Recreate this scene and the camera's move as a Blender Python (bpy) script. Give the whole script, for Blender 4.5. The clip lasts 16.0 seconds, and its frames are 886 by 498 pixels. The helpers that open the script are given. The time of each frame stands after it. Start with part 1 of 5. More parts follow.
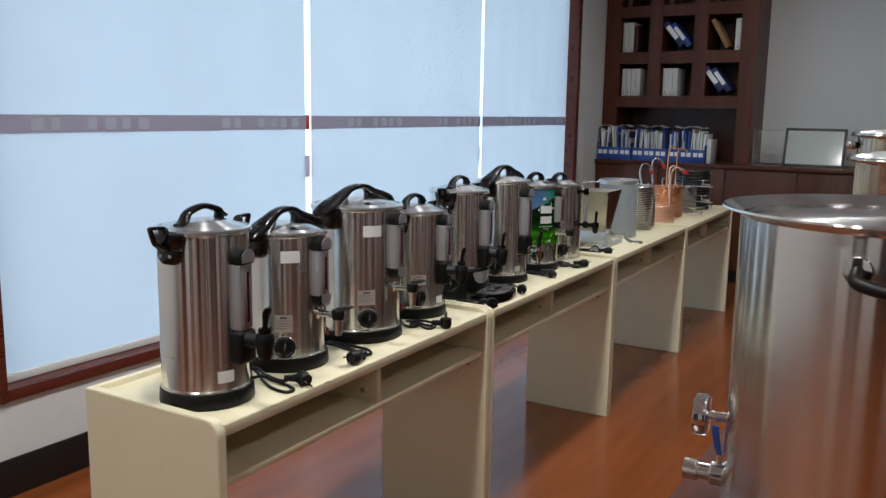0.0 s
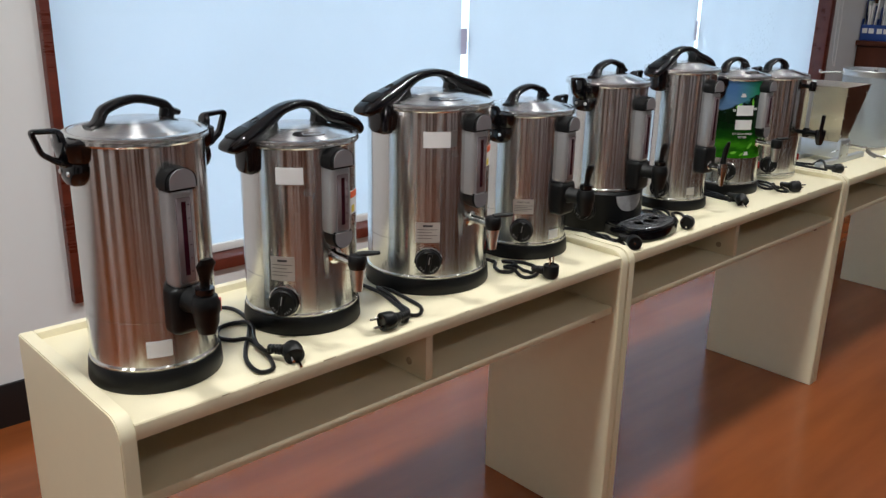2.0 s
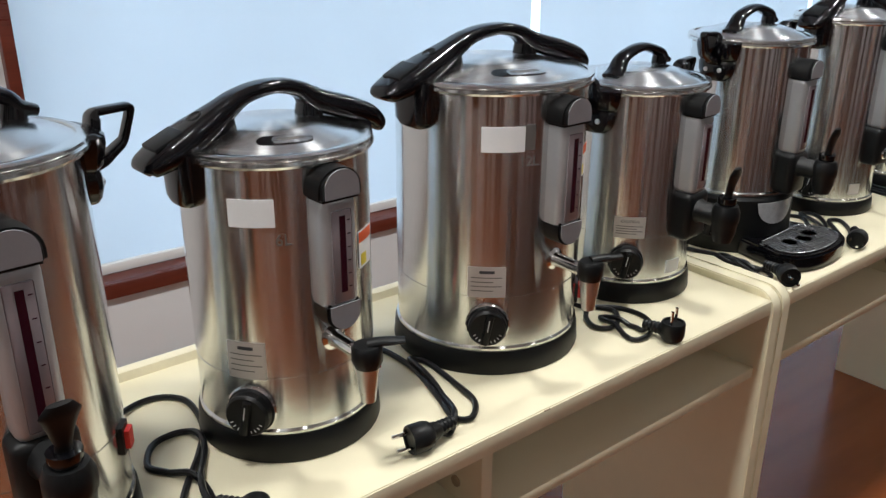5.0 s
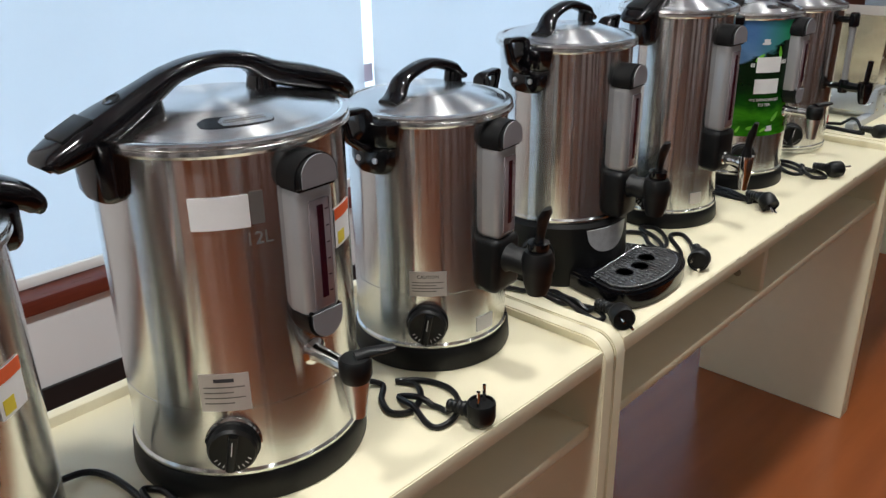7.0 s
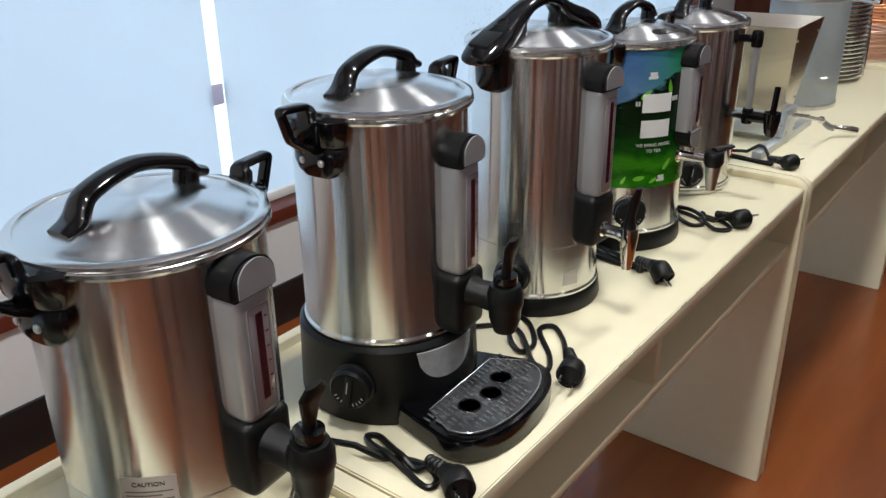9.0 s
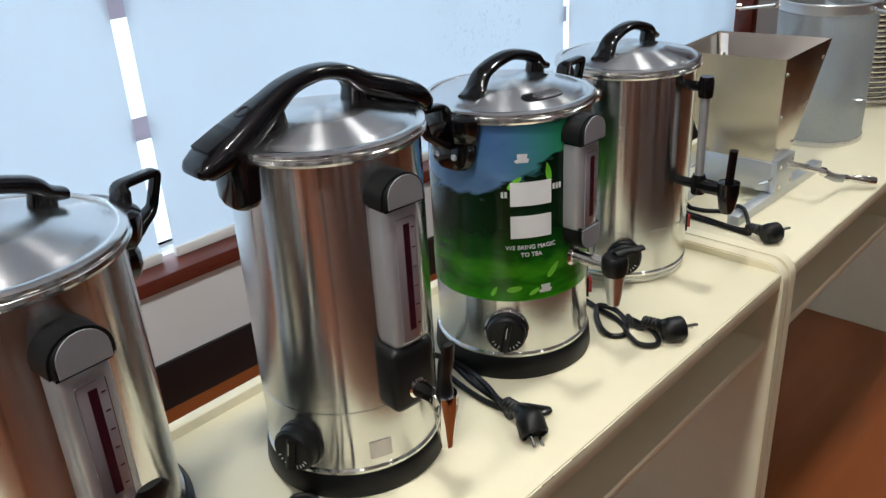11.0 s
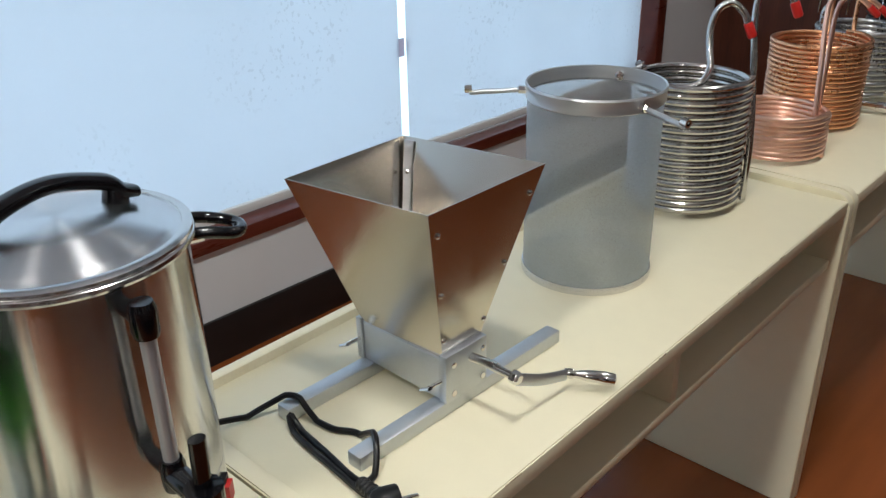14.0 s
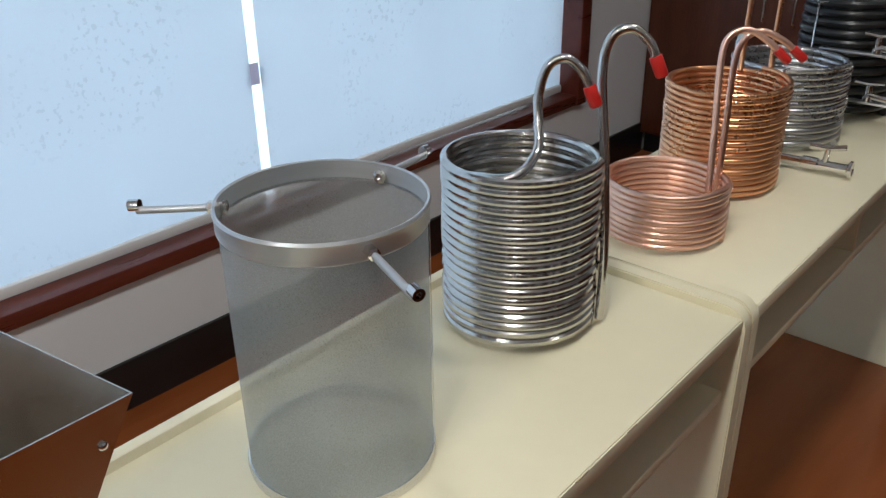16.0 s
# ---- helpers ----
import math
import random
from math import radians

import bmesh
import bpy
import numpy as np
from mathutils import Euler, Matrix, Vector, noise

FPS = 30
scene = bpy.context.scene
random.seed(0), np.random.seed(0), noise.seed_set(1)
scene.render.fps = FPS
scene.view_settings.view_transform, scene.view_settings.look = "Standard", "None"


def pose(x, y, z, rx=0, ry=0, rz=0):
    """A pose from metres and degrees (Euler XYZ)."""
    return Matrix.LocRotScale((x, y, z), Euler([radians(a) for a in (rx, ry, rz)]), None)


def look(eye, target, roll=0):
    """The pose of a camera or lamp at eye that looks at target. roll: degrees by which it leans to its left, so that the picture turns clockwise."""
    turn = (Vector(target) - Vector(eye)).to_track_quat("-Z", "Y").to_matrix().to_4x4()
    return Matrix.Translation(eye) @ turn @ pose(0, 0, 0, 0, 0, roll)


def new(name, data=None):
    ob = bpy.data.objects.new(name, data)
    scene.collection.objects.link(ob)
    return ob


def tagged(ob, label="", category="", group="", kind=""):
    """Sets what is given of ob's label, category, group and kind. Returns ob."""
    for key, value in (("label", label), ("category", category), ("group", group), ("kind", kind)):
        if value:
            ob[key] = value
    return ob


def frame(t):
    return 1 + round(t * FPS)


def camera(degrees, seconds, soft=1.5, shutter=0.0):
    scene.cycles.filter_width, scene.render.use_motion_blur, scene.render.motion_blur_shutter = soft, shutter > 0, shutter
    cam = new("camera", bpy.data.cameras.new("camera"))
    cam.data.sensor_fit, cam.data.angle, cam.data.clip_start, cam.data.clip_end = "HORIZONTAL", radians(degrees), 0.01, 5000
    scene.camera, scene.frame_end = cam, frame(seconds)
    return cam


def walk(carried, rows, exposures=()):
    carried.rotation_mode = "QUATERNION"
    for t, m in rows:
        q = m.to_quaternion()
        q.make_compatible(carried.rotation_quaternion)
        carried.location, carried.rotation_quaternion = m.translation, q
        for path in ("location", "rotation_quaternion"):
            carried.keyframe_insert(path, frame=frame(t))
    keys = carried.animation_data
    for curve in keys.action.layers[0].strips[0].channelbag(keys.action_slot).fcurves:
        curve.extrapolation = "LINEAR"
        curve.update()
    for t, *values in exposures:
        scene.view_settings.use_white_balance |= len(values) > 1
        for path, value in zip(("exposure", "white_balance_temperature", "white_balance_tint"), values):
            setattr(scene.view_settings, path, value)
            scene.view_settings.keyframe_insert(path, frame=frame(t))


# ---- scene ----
cam = camera(55.4, 16.0, soft=1.4)
PATH = [
    (0, (0.056, 0.407, 1.402), (-0.972, 2.092, 1.078), 0.9),
    (0.5, (-0.013, 0.64, 1.377), (-1.133, 2.252, 0.995), 1.4),
    (1, (-0.088, 0.841, 1.383), (-1.264, 2.388, 0.909), 1.8),
    (1.5, (-0.095, 1.035, 1.363), (-1.408, 2.445, 0.827), 1.0),
    (2, (-0.113, 1.199, 1.368), (-1.518, 2.483, 0.755), 1.2),
    (2.5, (-0.185, 1.275, 1.344), (-1.64, 2.486, 0.698), 1.4),
    (3, (-0.279, 1.344, 1.326), (-1.757, 2.506, 0.643), 1.1),
    (3.2, (-0.301, 1.36, 1.326), (-1.773, 2.515, 0.62), 1.3),
    (5.3, (-0.606, 1.641, 1.317), (-2.068, 2.785, 0.571), -0.1),
    (5.5, (-0.617, 1.655, 1.333), (-2.06, 2.811, 0.57), -1.2),
    (6, (-0.646, 1.689, 1.317), (-2.005, 2.942, 0.552), -0.4),
    (6.5, (-0.651, 1.798, 1.33), (-1.962, 3.097, 0.559), -0.7),
    (7, (-0.675, 1.904, 1.334), (-1.956, 3.226, 0.551), -0.8),
    (7.5, (-0.719, 2.005, 1.322), (-1.966, 3.34, 0.507), -1.1),
    (8, (-0.79, 2.107, 1.32), (-1.995, 3.479, 0.503), -1.2),
    (8.5, (-0.804, 2.168, 1.331), (-1.964, 3.575, 0.51), -0.6),
    (9, (-0.807, 2.297, 1.353), (-1.952, 3.719, 0.537), -0.9),
    (9.2, (-0.804, 2.34, 1.347), (-1.942, 3.783, 0.558), -0.4),
    (11.3, (-0.779, 2.897, 1.389), (-2.073, 4.155, 0.528), -3.4),
    (11.5, (-0.754, 2.94, 1.393), (-2.045, 4.198, 0.526), -3.2),
    (12, (-0.77, 3.04, 1.38), (-2.05, 4.305, 0.509), -2.4),
    (12.5, (-0.843, 3.222, 1.371), (-2.111, 4.497, 0.497), -1.6),
    (13, (-0.864, 3.349, 1.371), (-2.102, 4.65, 0.491), -0.4),
    (13.5, (-0.831, 3.549, 1.377), (-2.089, 4.837, 0.507), -1.0),
    (14, (-0.802, 3.69, 1.377), (-2.056, 4.985, 0.509), -1.1),
    (14.5, (-0.846, 3.824, 1.362), (-2.097, 5.119, 0.491), -1.3),
    (15, (-0.901, 3.946, 1.368), (-2.136, 5.252, 0.492), -1.2),
    (15.5, (-0.911, 4.057, 1.366), (-2.133, 5.371, 0.482), -1.2),
    (16, (-0.9, 4.261, 1.37), (-2.111, 5.579, 0.478), -0.9),
]
walk(cam, [(t, look(eye, target, roll)) for t, eye, target, roll in PATH],
     [(0, -0.08), (1, 0.04), (2, 0.10), (3.2, 0.13), (5.5, 0.08), (9, 0.08), (11.5, 0.06), (12.5, 0.08), (13, -0.02), (14.5, -0.04), (16, -0.05)])

# ---- world and lights ----
world = bpy.data.worlds.new("world")
scene.world = world
world.use_nodes = True
wn = world.node_tree
sky = wn.nodes.new("ShaderNodeTexSky")
sky.sky_type, sky.sun_disc = "NISHITA", False
sky.sun_elevation, sky.sun_rotation = radians(40), radians(250)
wn.nodes["Background"].inputs["Strength"].default_value = 0.08
wn.links.new(sky.outputs[0], wn.nodes["Background"].inputs["Color"])

WALL_X, ROOM_X1, ROOM_Y0, ROOM_Y1, CEIL = -2.76, 3.2, -2.6, 8.22, 2.8
WIN_Y0, WIN_Y1, WIN_Z0, WIN_Z1 = 2.034, 7.09, 0.370, 2.55


def area_lamp(name, m, power, sx, sy, colour, shape="RECTANGLE"):
    d = bpy.data.lights.new(name, "AREA")
    d.energy, d.size, d.size_y, d.color, d.shape = power, sx, sy, colour, shape
    ob = new(name, d)
    ob.matrix_world = m
    return ob


# daylight behind the blinds
area_lamp("window_daylight", pose(-2.985, (WIN_Y0 + WIN_Y1) / 2, (WIN_Z0 + WIN_Z1) / 2, 0, -90, 0), 71, 2.15, 5.0, (0.69, 0.84, 0.98))
# Ceiling row over the desks; the x 0.95 row is unseen fill, added.
LAMP_SPOTS = [(-1.10, -1.0, 18), (-1.10, 0.3, 20), (-1.10, 1.6, 20), (-1.10, 2.9, 20), (-1.10, 4.2, 16), (-1.10, 5.5, 8.5), (-1.10, 6.8, 4.5), (0.95, -0.3, 4), (0.95, 1.6, 4), (0.95, 3.5, 4), (0.95, 5.4, 2)]
for lx, ly, watts in LAMP_SPOTS:
    area_lamp("ceiling_lamp_light", pose(lx, ly, CEIL - 0.035), watts, 0.20, 0.20, (0.985, 0.99, 0.97), "DISK")


# ---- materials ----
def mat(name, colour, rough=0.5, metal=0.0, spec=0.5, var=0.0, scale=8.0, bump=0.0, bscale=200.0, stretch=(1, 1, 1), rvar=0.0, aniso=0.0, coat=0.0):
    """A procedural surface: two scales of variation in colour, and fine relief."""
    m = bpy.data.materials.new(name)
    m.use_nodes = True
    nt = m.node_tree
    p = nt.nodes["Principled BSDF"]
    p.inputs["Base Color"].default_value = (*colour, 1)
    p.inputs["Roughness"].default_value = rough
    p.inputs["Metallic"].default_value = metal
    p.inputs["Specular IOR Level"].default_value = spec
    p.inputs["Coat Weight"].default_value = coat
    p.inputs["Coat Roughness"].default_value = 0.08
    tc = nt.nodes.new("ShaderNodeTexCoord")
    mp = nt.nodes.new("ShaderNodeMapping")
    mp.inputs["Scale"].default_value = stretch
    nt.links.new(tc.outputs["Object"], mp.inputs["Vector"])
    if var or rvar:
        n1 = nt.nodes.new("ShaderNodeTexNoise")
        n1.inputs["Scale"].default_value, n1.inputs["Detail"].default_value = scale, 6
        n2 = nt.nodes.new("ShaderNodeTexNoise")
        n2.inputs["Scale"].default_value, n2.inputs["Detail"].default_value = scale * 11, 3
        nt.links.new(mp.outputs[0], n1.inputs["Vector"])
        nt.links.new(mp.outputs[0], n2.inputs["Vector"])
        av = nt.nodes.new("ShaderNodeMath")
        av.operation = "MULTIPLY_ADD"
        nt.links.new(n2.outputs["Fac"], av.inputs[0])
        av.inputs[1].default_value = 0.45
        nt.links.new(n1.outputs["Fac"], av.inputs[2])
        if var:
            r = nt.nodes.new("ShaderNodeMapRange")
            r.inputs["From Min"].default_value, r.inputs["From Max"].default_value = 0.45, 1.0
            r.inputs["To Min"].default_value, r.inputs["To Max"].default_value = 1 - var, 1 + var
            nt.links.new(av.outputs[0], r.inputs["Value"])
            mx = nt.nodes.new("ShaderNodeVectorMath")
            mx.operation = "SCALE"
            mx.inputs[0].default_value = colour
            nt.links.new(r.outputs[0], mx.inputs["Scale"])
            nt.links.new(mx.outputs[0], p.inputs["Base Color"])
        if rvar:
            r = nt.nodes.new("ShaderNodeMapRange")
            r.inputs["From Min"].default_value, r.inputs["From Max"].default_value = 0.45, 1.0
            r.inputs["To Min"].default_value, r.inputs["To Max"].default_value = max(0.02, rough - rvar), rough + rvar
            nt.links.new(av.outputs[0], r.inputs["Value"])
            nt.links.new(r.outputs[0], p.inputs["Roughness"])
    if bump:
        n3 = nt.nodes.new("ShaderNodeTexNoise")
        n3.inputs["Scale"].default_value, n3.inputs["Detail"].default_value = bscale, 4
        nt.links.new(mp.outputs[0], n3.inputs["Vector"])
        b = nt.nodes.new("ShaderNodeBump")
        b.inputs["Strength"].default_value, b.inputs["Distance"].default_value = bump, 0.002
        nt.links.new(n3.outputs["Fac"], b.inputs["Height"])
        nt.links.new(b.outputs[0], p.inputs["Normal"])
    if aniso:
        p.inputs["Anisotropic"].default_value = aniso
        p.inputs["Anisotropic Rotation"].default_value = 0.25
        tg = nt.nodes.new("ShaderNodeTangent")
        tg.direction_type, tg.axis = "RADIAL", "Z"
        nt.links.new(tg.outputs[0], p.inputs["Tangent"])
    return m


STEEL = mat("brushed_steel", (0.735, 0.745, 0.735), 0.165, 1.0, var=0.03, scale=2, stretch=(1, 1, 60), rvar=0.004, aniso=1.0)
LID = mat("spun_steel_lid", (0.74, 0.74, 0.74), 0.24, 1.0, rvar=0.03, scale=6, aniso=0.92)
RIM = mat("bright_rolled_rim", (0.76, 0.75, 0.73), 0.18, 1.0, rvar=0.03, scale=20)
CHROME = mat("chrome", (0.74, 0.73, 0.71), 0.08, 1.0, rvar=0.03, scale=20)
SATIN = mat("satin_aluminium", (0.62, 0.64, 0.66), 0.34, 1.0, var=0.06, scale=14, rvar=0.08)
BANDSTEEL = mat("dull_band_steel", (0.52, 0.54, 0.56), 0.36, 0.75, var=0.06, scale=5, stretch=(1, 1, 30), rvar=0.05, aniso=0.5)
MILLED = mat("milled_aluminium", (0.58, 0.61, 0.64), 0.40, 0.88, var=0.06, scale=14, rvar=0.06)
SHEET = mat("rolled_sheet_metal", (0.60, 0.56, 0.50), 0.20, 1.0, var=0.05, scale=5, rvar=0.06, stretch=(1, 1, 0.15))
GAUGE = mat("silver_plastic", (0.43, 0.435, 0.45), 0.32, 0.5, var=0.04, scale=30)
SILVER = mat("silver_paint", (0.50, 0.51, 0.53), 0.32, 0.35, var=0.22, scale=55)
DARKFRAME = mat("dark_frame_bar", (0.05, 0.05, 0.055), 0.4, var=0.1, scale=20)
FACE = mat("grey_plastic", (0.30, 0.30, 0.32), 0.4, 0.2, var=0.05, scale=30)
WINDOW = mat("gauge_window", (0.30, 0.26, 0.28), 0.15, 0.2, spec=0.6, coat=0.5)
RED_LINE = mat("dark_red_water_column", (0.04, 0.005, 0.014), 0.25, coat=0.3)
BLACK = mat("black_plastic", (0.003, 0.003, 0.004), 0.13, var=0.15, scale=25, rvar=0.04, spec=0.5)
MATT_BLACK = mat("matt_black_plastic", (0.004, 0.0045, 0.005), 0.42, spec=0.30, var=0.2, scale=30, bump=0.04, bscale=900)
RUBBER = mat("black_cable_rubber", (0.005, 0.005, 0.006), 0.34, spec=0.35, var=0.2, scale=60)
PAPER = mat("white_paper", (0.82, 0.82, 0.82), 0.75, var=0.03, scale=40)
FILM = mat("pale_sticker_film", (0.60, 0.56, 0.53), 0.35, 0.35, var=0.05, scale=40)
GRILLE = mat("dark_drip_grille", (0.05, 0.052, 0.056), 0.24, var=0.5, scale=60, spec=0.5, rvar=0.08)
RIB = mat("bright_grille_rib", (0.26, 0.265, 0.275), 0.25, 0.8, var=0.3, scale=80)
INK = mat("dark_ink", (0.05, 0.05, 0.055), 0.7, var=0.1, scale=60)
ETCH = mat("etched_mark", (0.22, 0.21, 0.20), 0.55, 0.6, var=0.05, scale=60)
WHITE_MARK = mat("white_print", (0.7, 0.7, 0.7), 0.6, var=0.05, scale=60)
RED = mat("red_plastic", (0.55, 0.02, 0.015), 0.35, var=0.1, scale=40)
ORANGE = mat("orange_print", (0.75, 0.12, 0.03), 0.5, var=0.05, scale=40)
YELLOW = mat("yellow_print", (0.75, 0.60, 0.05), 0.5, var=0.05, scale=40)
LEAF = mat("leaf_print", (0.16, 0.55, 0.03), 0.35, var=0.3, scale=40)
CREAM = mat("cream_laminate", (0.77, 0.705, 0.505), 0.42, var=0.035, scale=3, rvar=0.06, bump=0.03, bscale=350)
EDGE = mat("cream_edge_band", (0.77, 0.705, 0.51), 0.45, var=0.06, scale=9, rvar=0.06)
SCUFF = mat("chipped_edge", (0.40, 0.31, 0.20), 0.7, var=0.3, scale=50)
WALL = mat("painted_wall", (0.70, 0.72, 0.73), 0.85, var=0.02, scale=1.5, bump=0.1, bscale=160)
CEILING = mat("ceiling_paint", (0.78, 0.79, 0.79), 0.9, var=0.02, scale=1.2, bump=0.08, bscale=200)
BASE = mat("black_baseboard", (0.010, 0.010, 0.011), 0.35, var=0.2, scale=5)
REDWOOD = mat("dark_red_wood", (0.088, 0.024, 0.011), 0.42, spec=0.35, var=0.35, scale=2.2, stretch=(6, 6, 0.6), rvar=0.05)
POLISHED = mat("polished_table_wood", (0.088, 0.024, 0.011), 0.13, var=0.35, scale=2.2, stretch=(6, 0.6, 6), rvar=0.04, coat=0.6)
REDFRAME = mat("window_frame_wood", (0.115, 0.024, 0.014), 0.30, var=0.3, scale=2.0, stretch=(8, 0.7, 8), rvar=0.05)
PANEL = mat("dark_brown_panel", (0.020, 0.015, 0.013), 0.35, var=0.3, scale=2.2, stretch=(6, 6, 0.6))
# Darker copy of dark_red_wood: the niches' shade is put into its colour.
SHADED_WOOD = mat("shaded_shelf_wood", (0.055, 0.014, 0.009), 0.35, var=0.3, scale=2.2, stretch=(6, 6, 0.6))
COPPER = mat("copper_tube", (0.84, 0.43, 0.23), 0.29, 1.0, var=0.12, scale=9, rvar=0.06)
COPPER_PALE = mat("pale_copper_tube", (0.88, 0.56, 0.44), 0.35, 1.0, var=0.10, scale=9, rvar=0.06)
TUBE = mat("polished_steel_tube", (0.62, 0.61, 0.59), 0.17, 1.0, var=0.05, scale=12, rvar=0.05)
GREY_TUBE = mat("grey_steel_tube", (0.50, 0.50, 0.51), 0.28, 1.0, var=0.08, scale=12, rvar=0.05)
HOSE = mat("black_hose", (0.012, 0.013, 0.014), 0.3, var=0.2, scale=30)
BLUE = mat("blue_plastic", (0.02, 0.07, 0.30), 0.4, var=0.1, scale=12)
DEEPBLUE = mat("dark_blue_binder", (0.015, 0.03, 0.13), 0.45, var=0.12, scale=12)
TAN = mat("tan_card", (0.33, 0.17, 0.08), 0.7, var=0.12, scale=14)
BOOKWHITE = mat("white_binder", (0.62, 0.62, 0.60), 0.6, var=0.06, scale=14)
GREYBOARD = mat("grey_board", (0.55, 0.60, 0.56), 0.12, var=0.02, scale=6, coat=0.6)
SOCKET = mat("white_socket_plastic", (0.75, 0.75, 0.74), 0.35, var=0.02, scale=20)


def floor_material():
    m = mat("polished_floor", (0.30, 0.085, 0.025), 0.16, spec=0.5, bump=0.02, bscale=60)
    nt = m.node_tree
    p = nt.nodes["Principled BSDF"]
    tc = nt.nodes.new("ShaderNodeTexCoord")
    mp = nt.nodes.new("ShaderNodeMapping")
    mp.inputs["Scale"].default_value = (2.6, 0.35, 1)
    nt.links.new(tc.outputs["Object"], mp.inputs["Vector"])
    n1 = nt.nodes.new("ShaderNodeTexNoise")
    n1.inputs["Scale"].default_value, n1.inputs["Detail"].default_value = 2.2, 8
    nt.links.new(mp.outputs[0], n1.inputs["Vector"])
    ramp = nt.nodes.new("ShaderNodeValToRGB")
    ramp.color_ramp.elements[0].position, ramp.color_ramp.elements[0].color = 0.3, (0.172, 0.047, 0.013, 1)
    ramp.color_ramp.elements[1].position, ramp.color_ramp.elements[1].color = 0.72, (0.305, 0.085, 0.024, 1)
    nt.links.new(n1.outputs["Fac"], ramp.inputs["Fac"])
    nt.links.new(ramp.outputs[0], p.inputs["Base Color"])
    n2 = nt.nodes.new("ShaderNodeTexNoise")
    n2.inputs["Scale"].default_value, n2.inputs["Detail"].default_value = 5, 5
    nt.links.new(tc.outputs["Object"], n2.inputs["Vector"])
    r = nt.nodes.new("ShaderNodeMapRange")
    r.inputs["To Min"].default_value, r.inputs["To Max"].default_value = 0.14, 0.30
    nt.links.new(n2.outputs["Fac"], r.inputs["Value"])
    nt.links.new(r.outputs[0], p.inputs["Roughness"])
    return m


FLOOR = floor_material()


def cloth_material(name, colour, trans):
    """Thin fabric: part of the light goes through, part comes back."""
    m = bpy.data.materials.new(name)
    m.use_nodes = True
    nt = m.node_tree
    out = nt.nodes["Material Output"]
    nt.nodes.remove(nt.nodes["Principled BSDF"])
    d, t, mx = nt.nodes.new("ShaderNodeBsdfDiffuse"), nt.nodes.new("ShaderNodeBsdfTranslucent"), nt.nodes.new("ShaderNodeMixShader")
    tc, n = nt.nodes.new("ShaderNodeTexCoord"), nt.nodes.new("ShaderNodeTexNoise")
    n.inputs["Scale"].default_value, n.inputs["Detail"].default_value = 1.4, 5
    nt.links.new(tc.outputs["Object"], n.inputs["Vector"])
    r = nt.nodes.new("ShaderNodeMapRange")
    r.inputs["To Min"].default_value, r.inputs["To Max"].default_value = 0.93, 1.05
    nt.links.new(n.outputs["Fac"], r.inputs["Value"])
    sc = nt.nodes.new("ShaderNodeVectorMath")
    sc.operation = "SCALE"
    sc.inputs[0].default_value = colour
    nt.links.new(r.outputs[0], sc.inputs["Scale"])
    # faint fine speckle in patches
    sp, big = nt.nodes.new("ShaderNodeTexNoise"), nt.nodes.new("ShaderNodeTexNoise")
    sp.inputs["Scale"].default_value, sp.inputs["Detail"].default_value = 70, 1
    big.inputs["Scale"].default_value, big.inputs["Detail"].default_value = 2.2, 2
    spr, bigr = nt.nodes.new("ShaderNodeMapRange"), nt.nodes.new("ShaderNodeMapRange")
    for nd, rg, lo, hi in ((sp, spr, 0.60, 0.68), (big, bigr, 0.50, 0.60)):
        nt.links.new(tc.outputs["Object"], nd.inputs["Vector"])
        rg.inputs["From Min"].default_value, rg.inputs["From Max"].default_value = lo, hi
        nt.links.new(nd.outputs["Fac"], rg.inputs["Value"])
    both = nt.nodes.new("ShaderNodeMath")
    both.operation = "MULTIPLY"
    nt.links.new(spr.outputs[0], both.inputs[0])
    nt.links.new(bigr.outputs[0], both.inputs[1])
    place, far = nt.nodes.new("ShaderNodeSeparateXYZ"), nt.nodes.new("ShaderNodeMapRange")
    nt.links.new(tc.outputs["Object"], place.inputs[0])
    far.inputs["From Min"].default_value, far.inputs["From Max"].default_value = 4.2, 4.8
    nt.links.new(place.outputs["Y"], far.inputs["Value"])
    patch = nt.nodes.new("ShaderNodeMath")
    patch.operation = "MULTIPLY"
    nt.links.new(both.outputs[0], patch.inputs[0])
    nt.links.new(far.outputs[0], patch.inputs[1])
    dim = nt.nodes.new("ShaderNodeMapRange")
    dim.inputs["To Min"].default_value, dim.inputs["To Max"].default_value = 1.0, 0.88
    nt.links.new(patch.outputs[0], dim.inputs["Value"])
    s2 = nt.nodes.new("ShaderNodeVectorMath")
    s2.operation = "SCALE"
    nt.links.new(sc.outputs[0], s2.inputs[0])
    nt.links.new(dim.outputs[0], s2.inputs["Scale"])
    for s in (d, t):
        nt.links.new(s2.outputs[0], s.inputs["Color"])
    mx.inputs["Fac"].default_value = trans
    nt.links.new(d.outputs[0], mx.inputs[1])
    nt.links.new(t.outputs[0], mx.inputs[2])
    nt.links.new(mx.outputs[0], out.inputs["Surface"])
    return m


BLIND = cloth_material("blind_fabric", (0.70, 0.76, 0.82), 0.6)
BAND = cloth_material("window_banner_tint", (0.59, 0.55, 0.62), 0.6)
BAND_PALE = cloth_material("window_banner_letters", (0.74, 0.77, 0.82), 0.6)


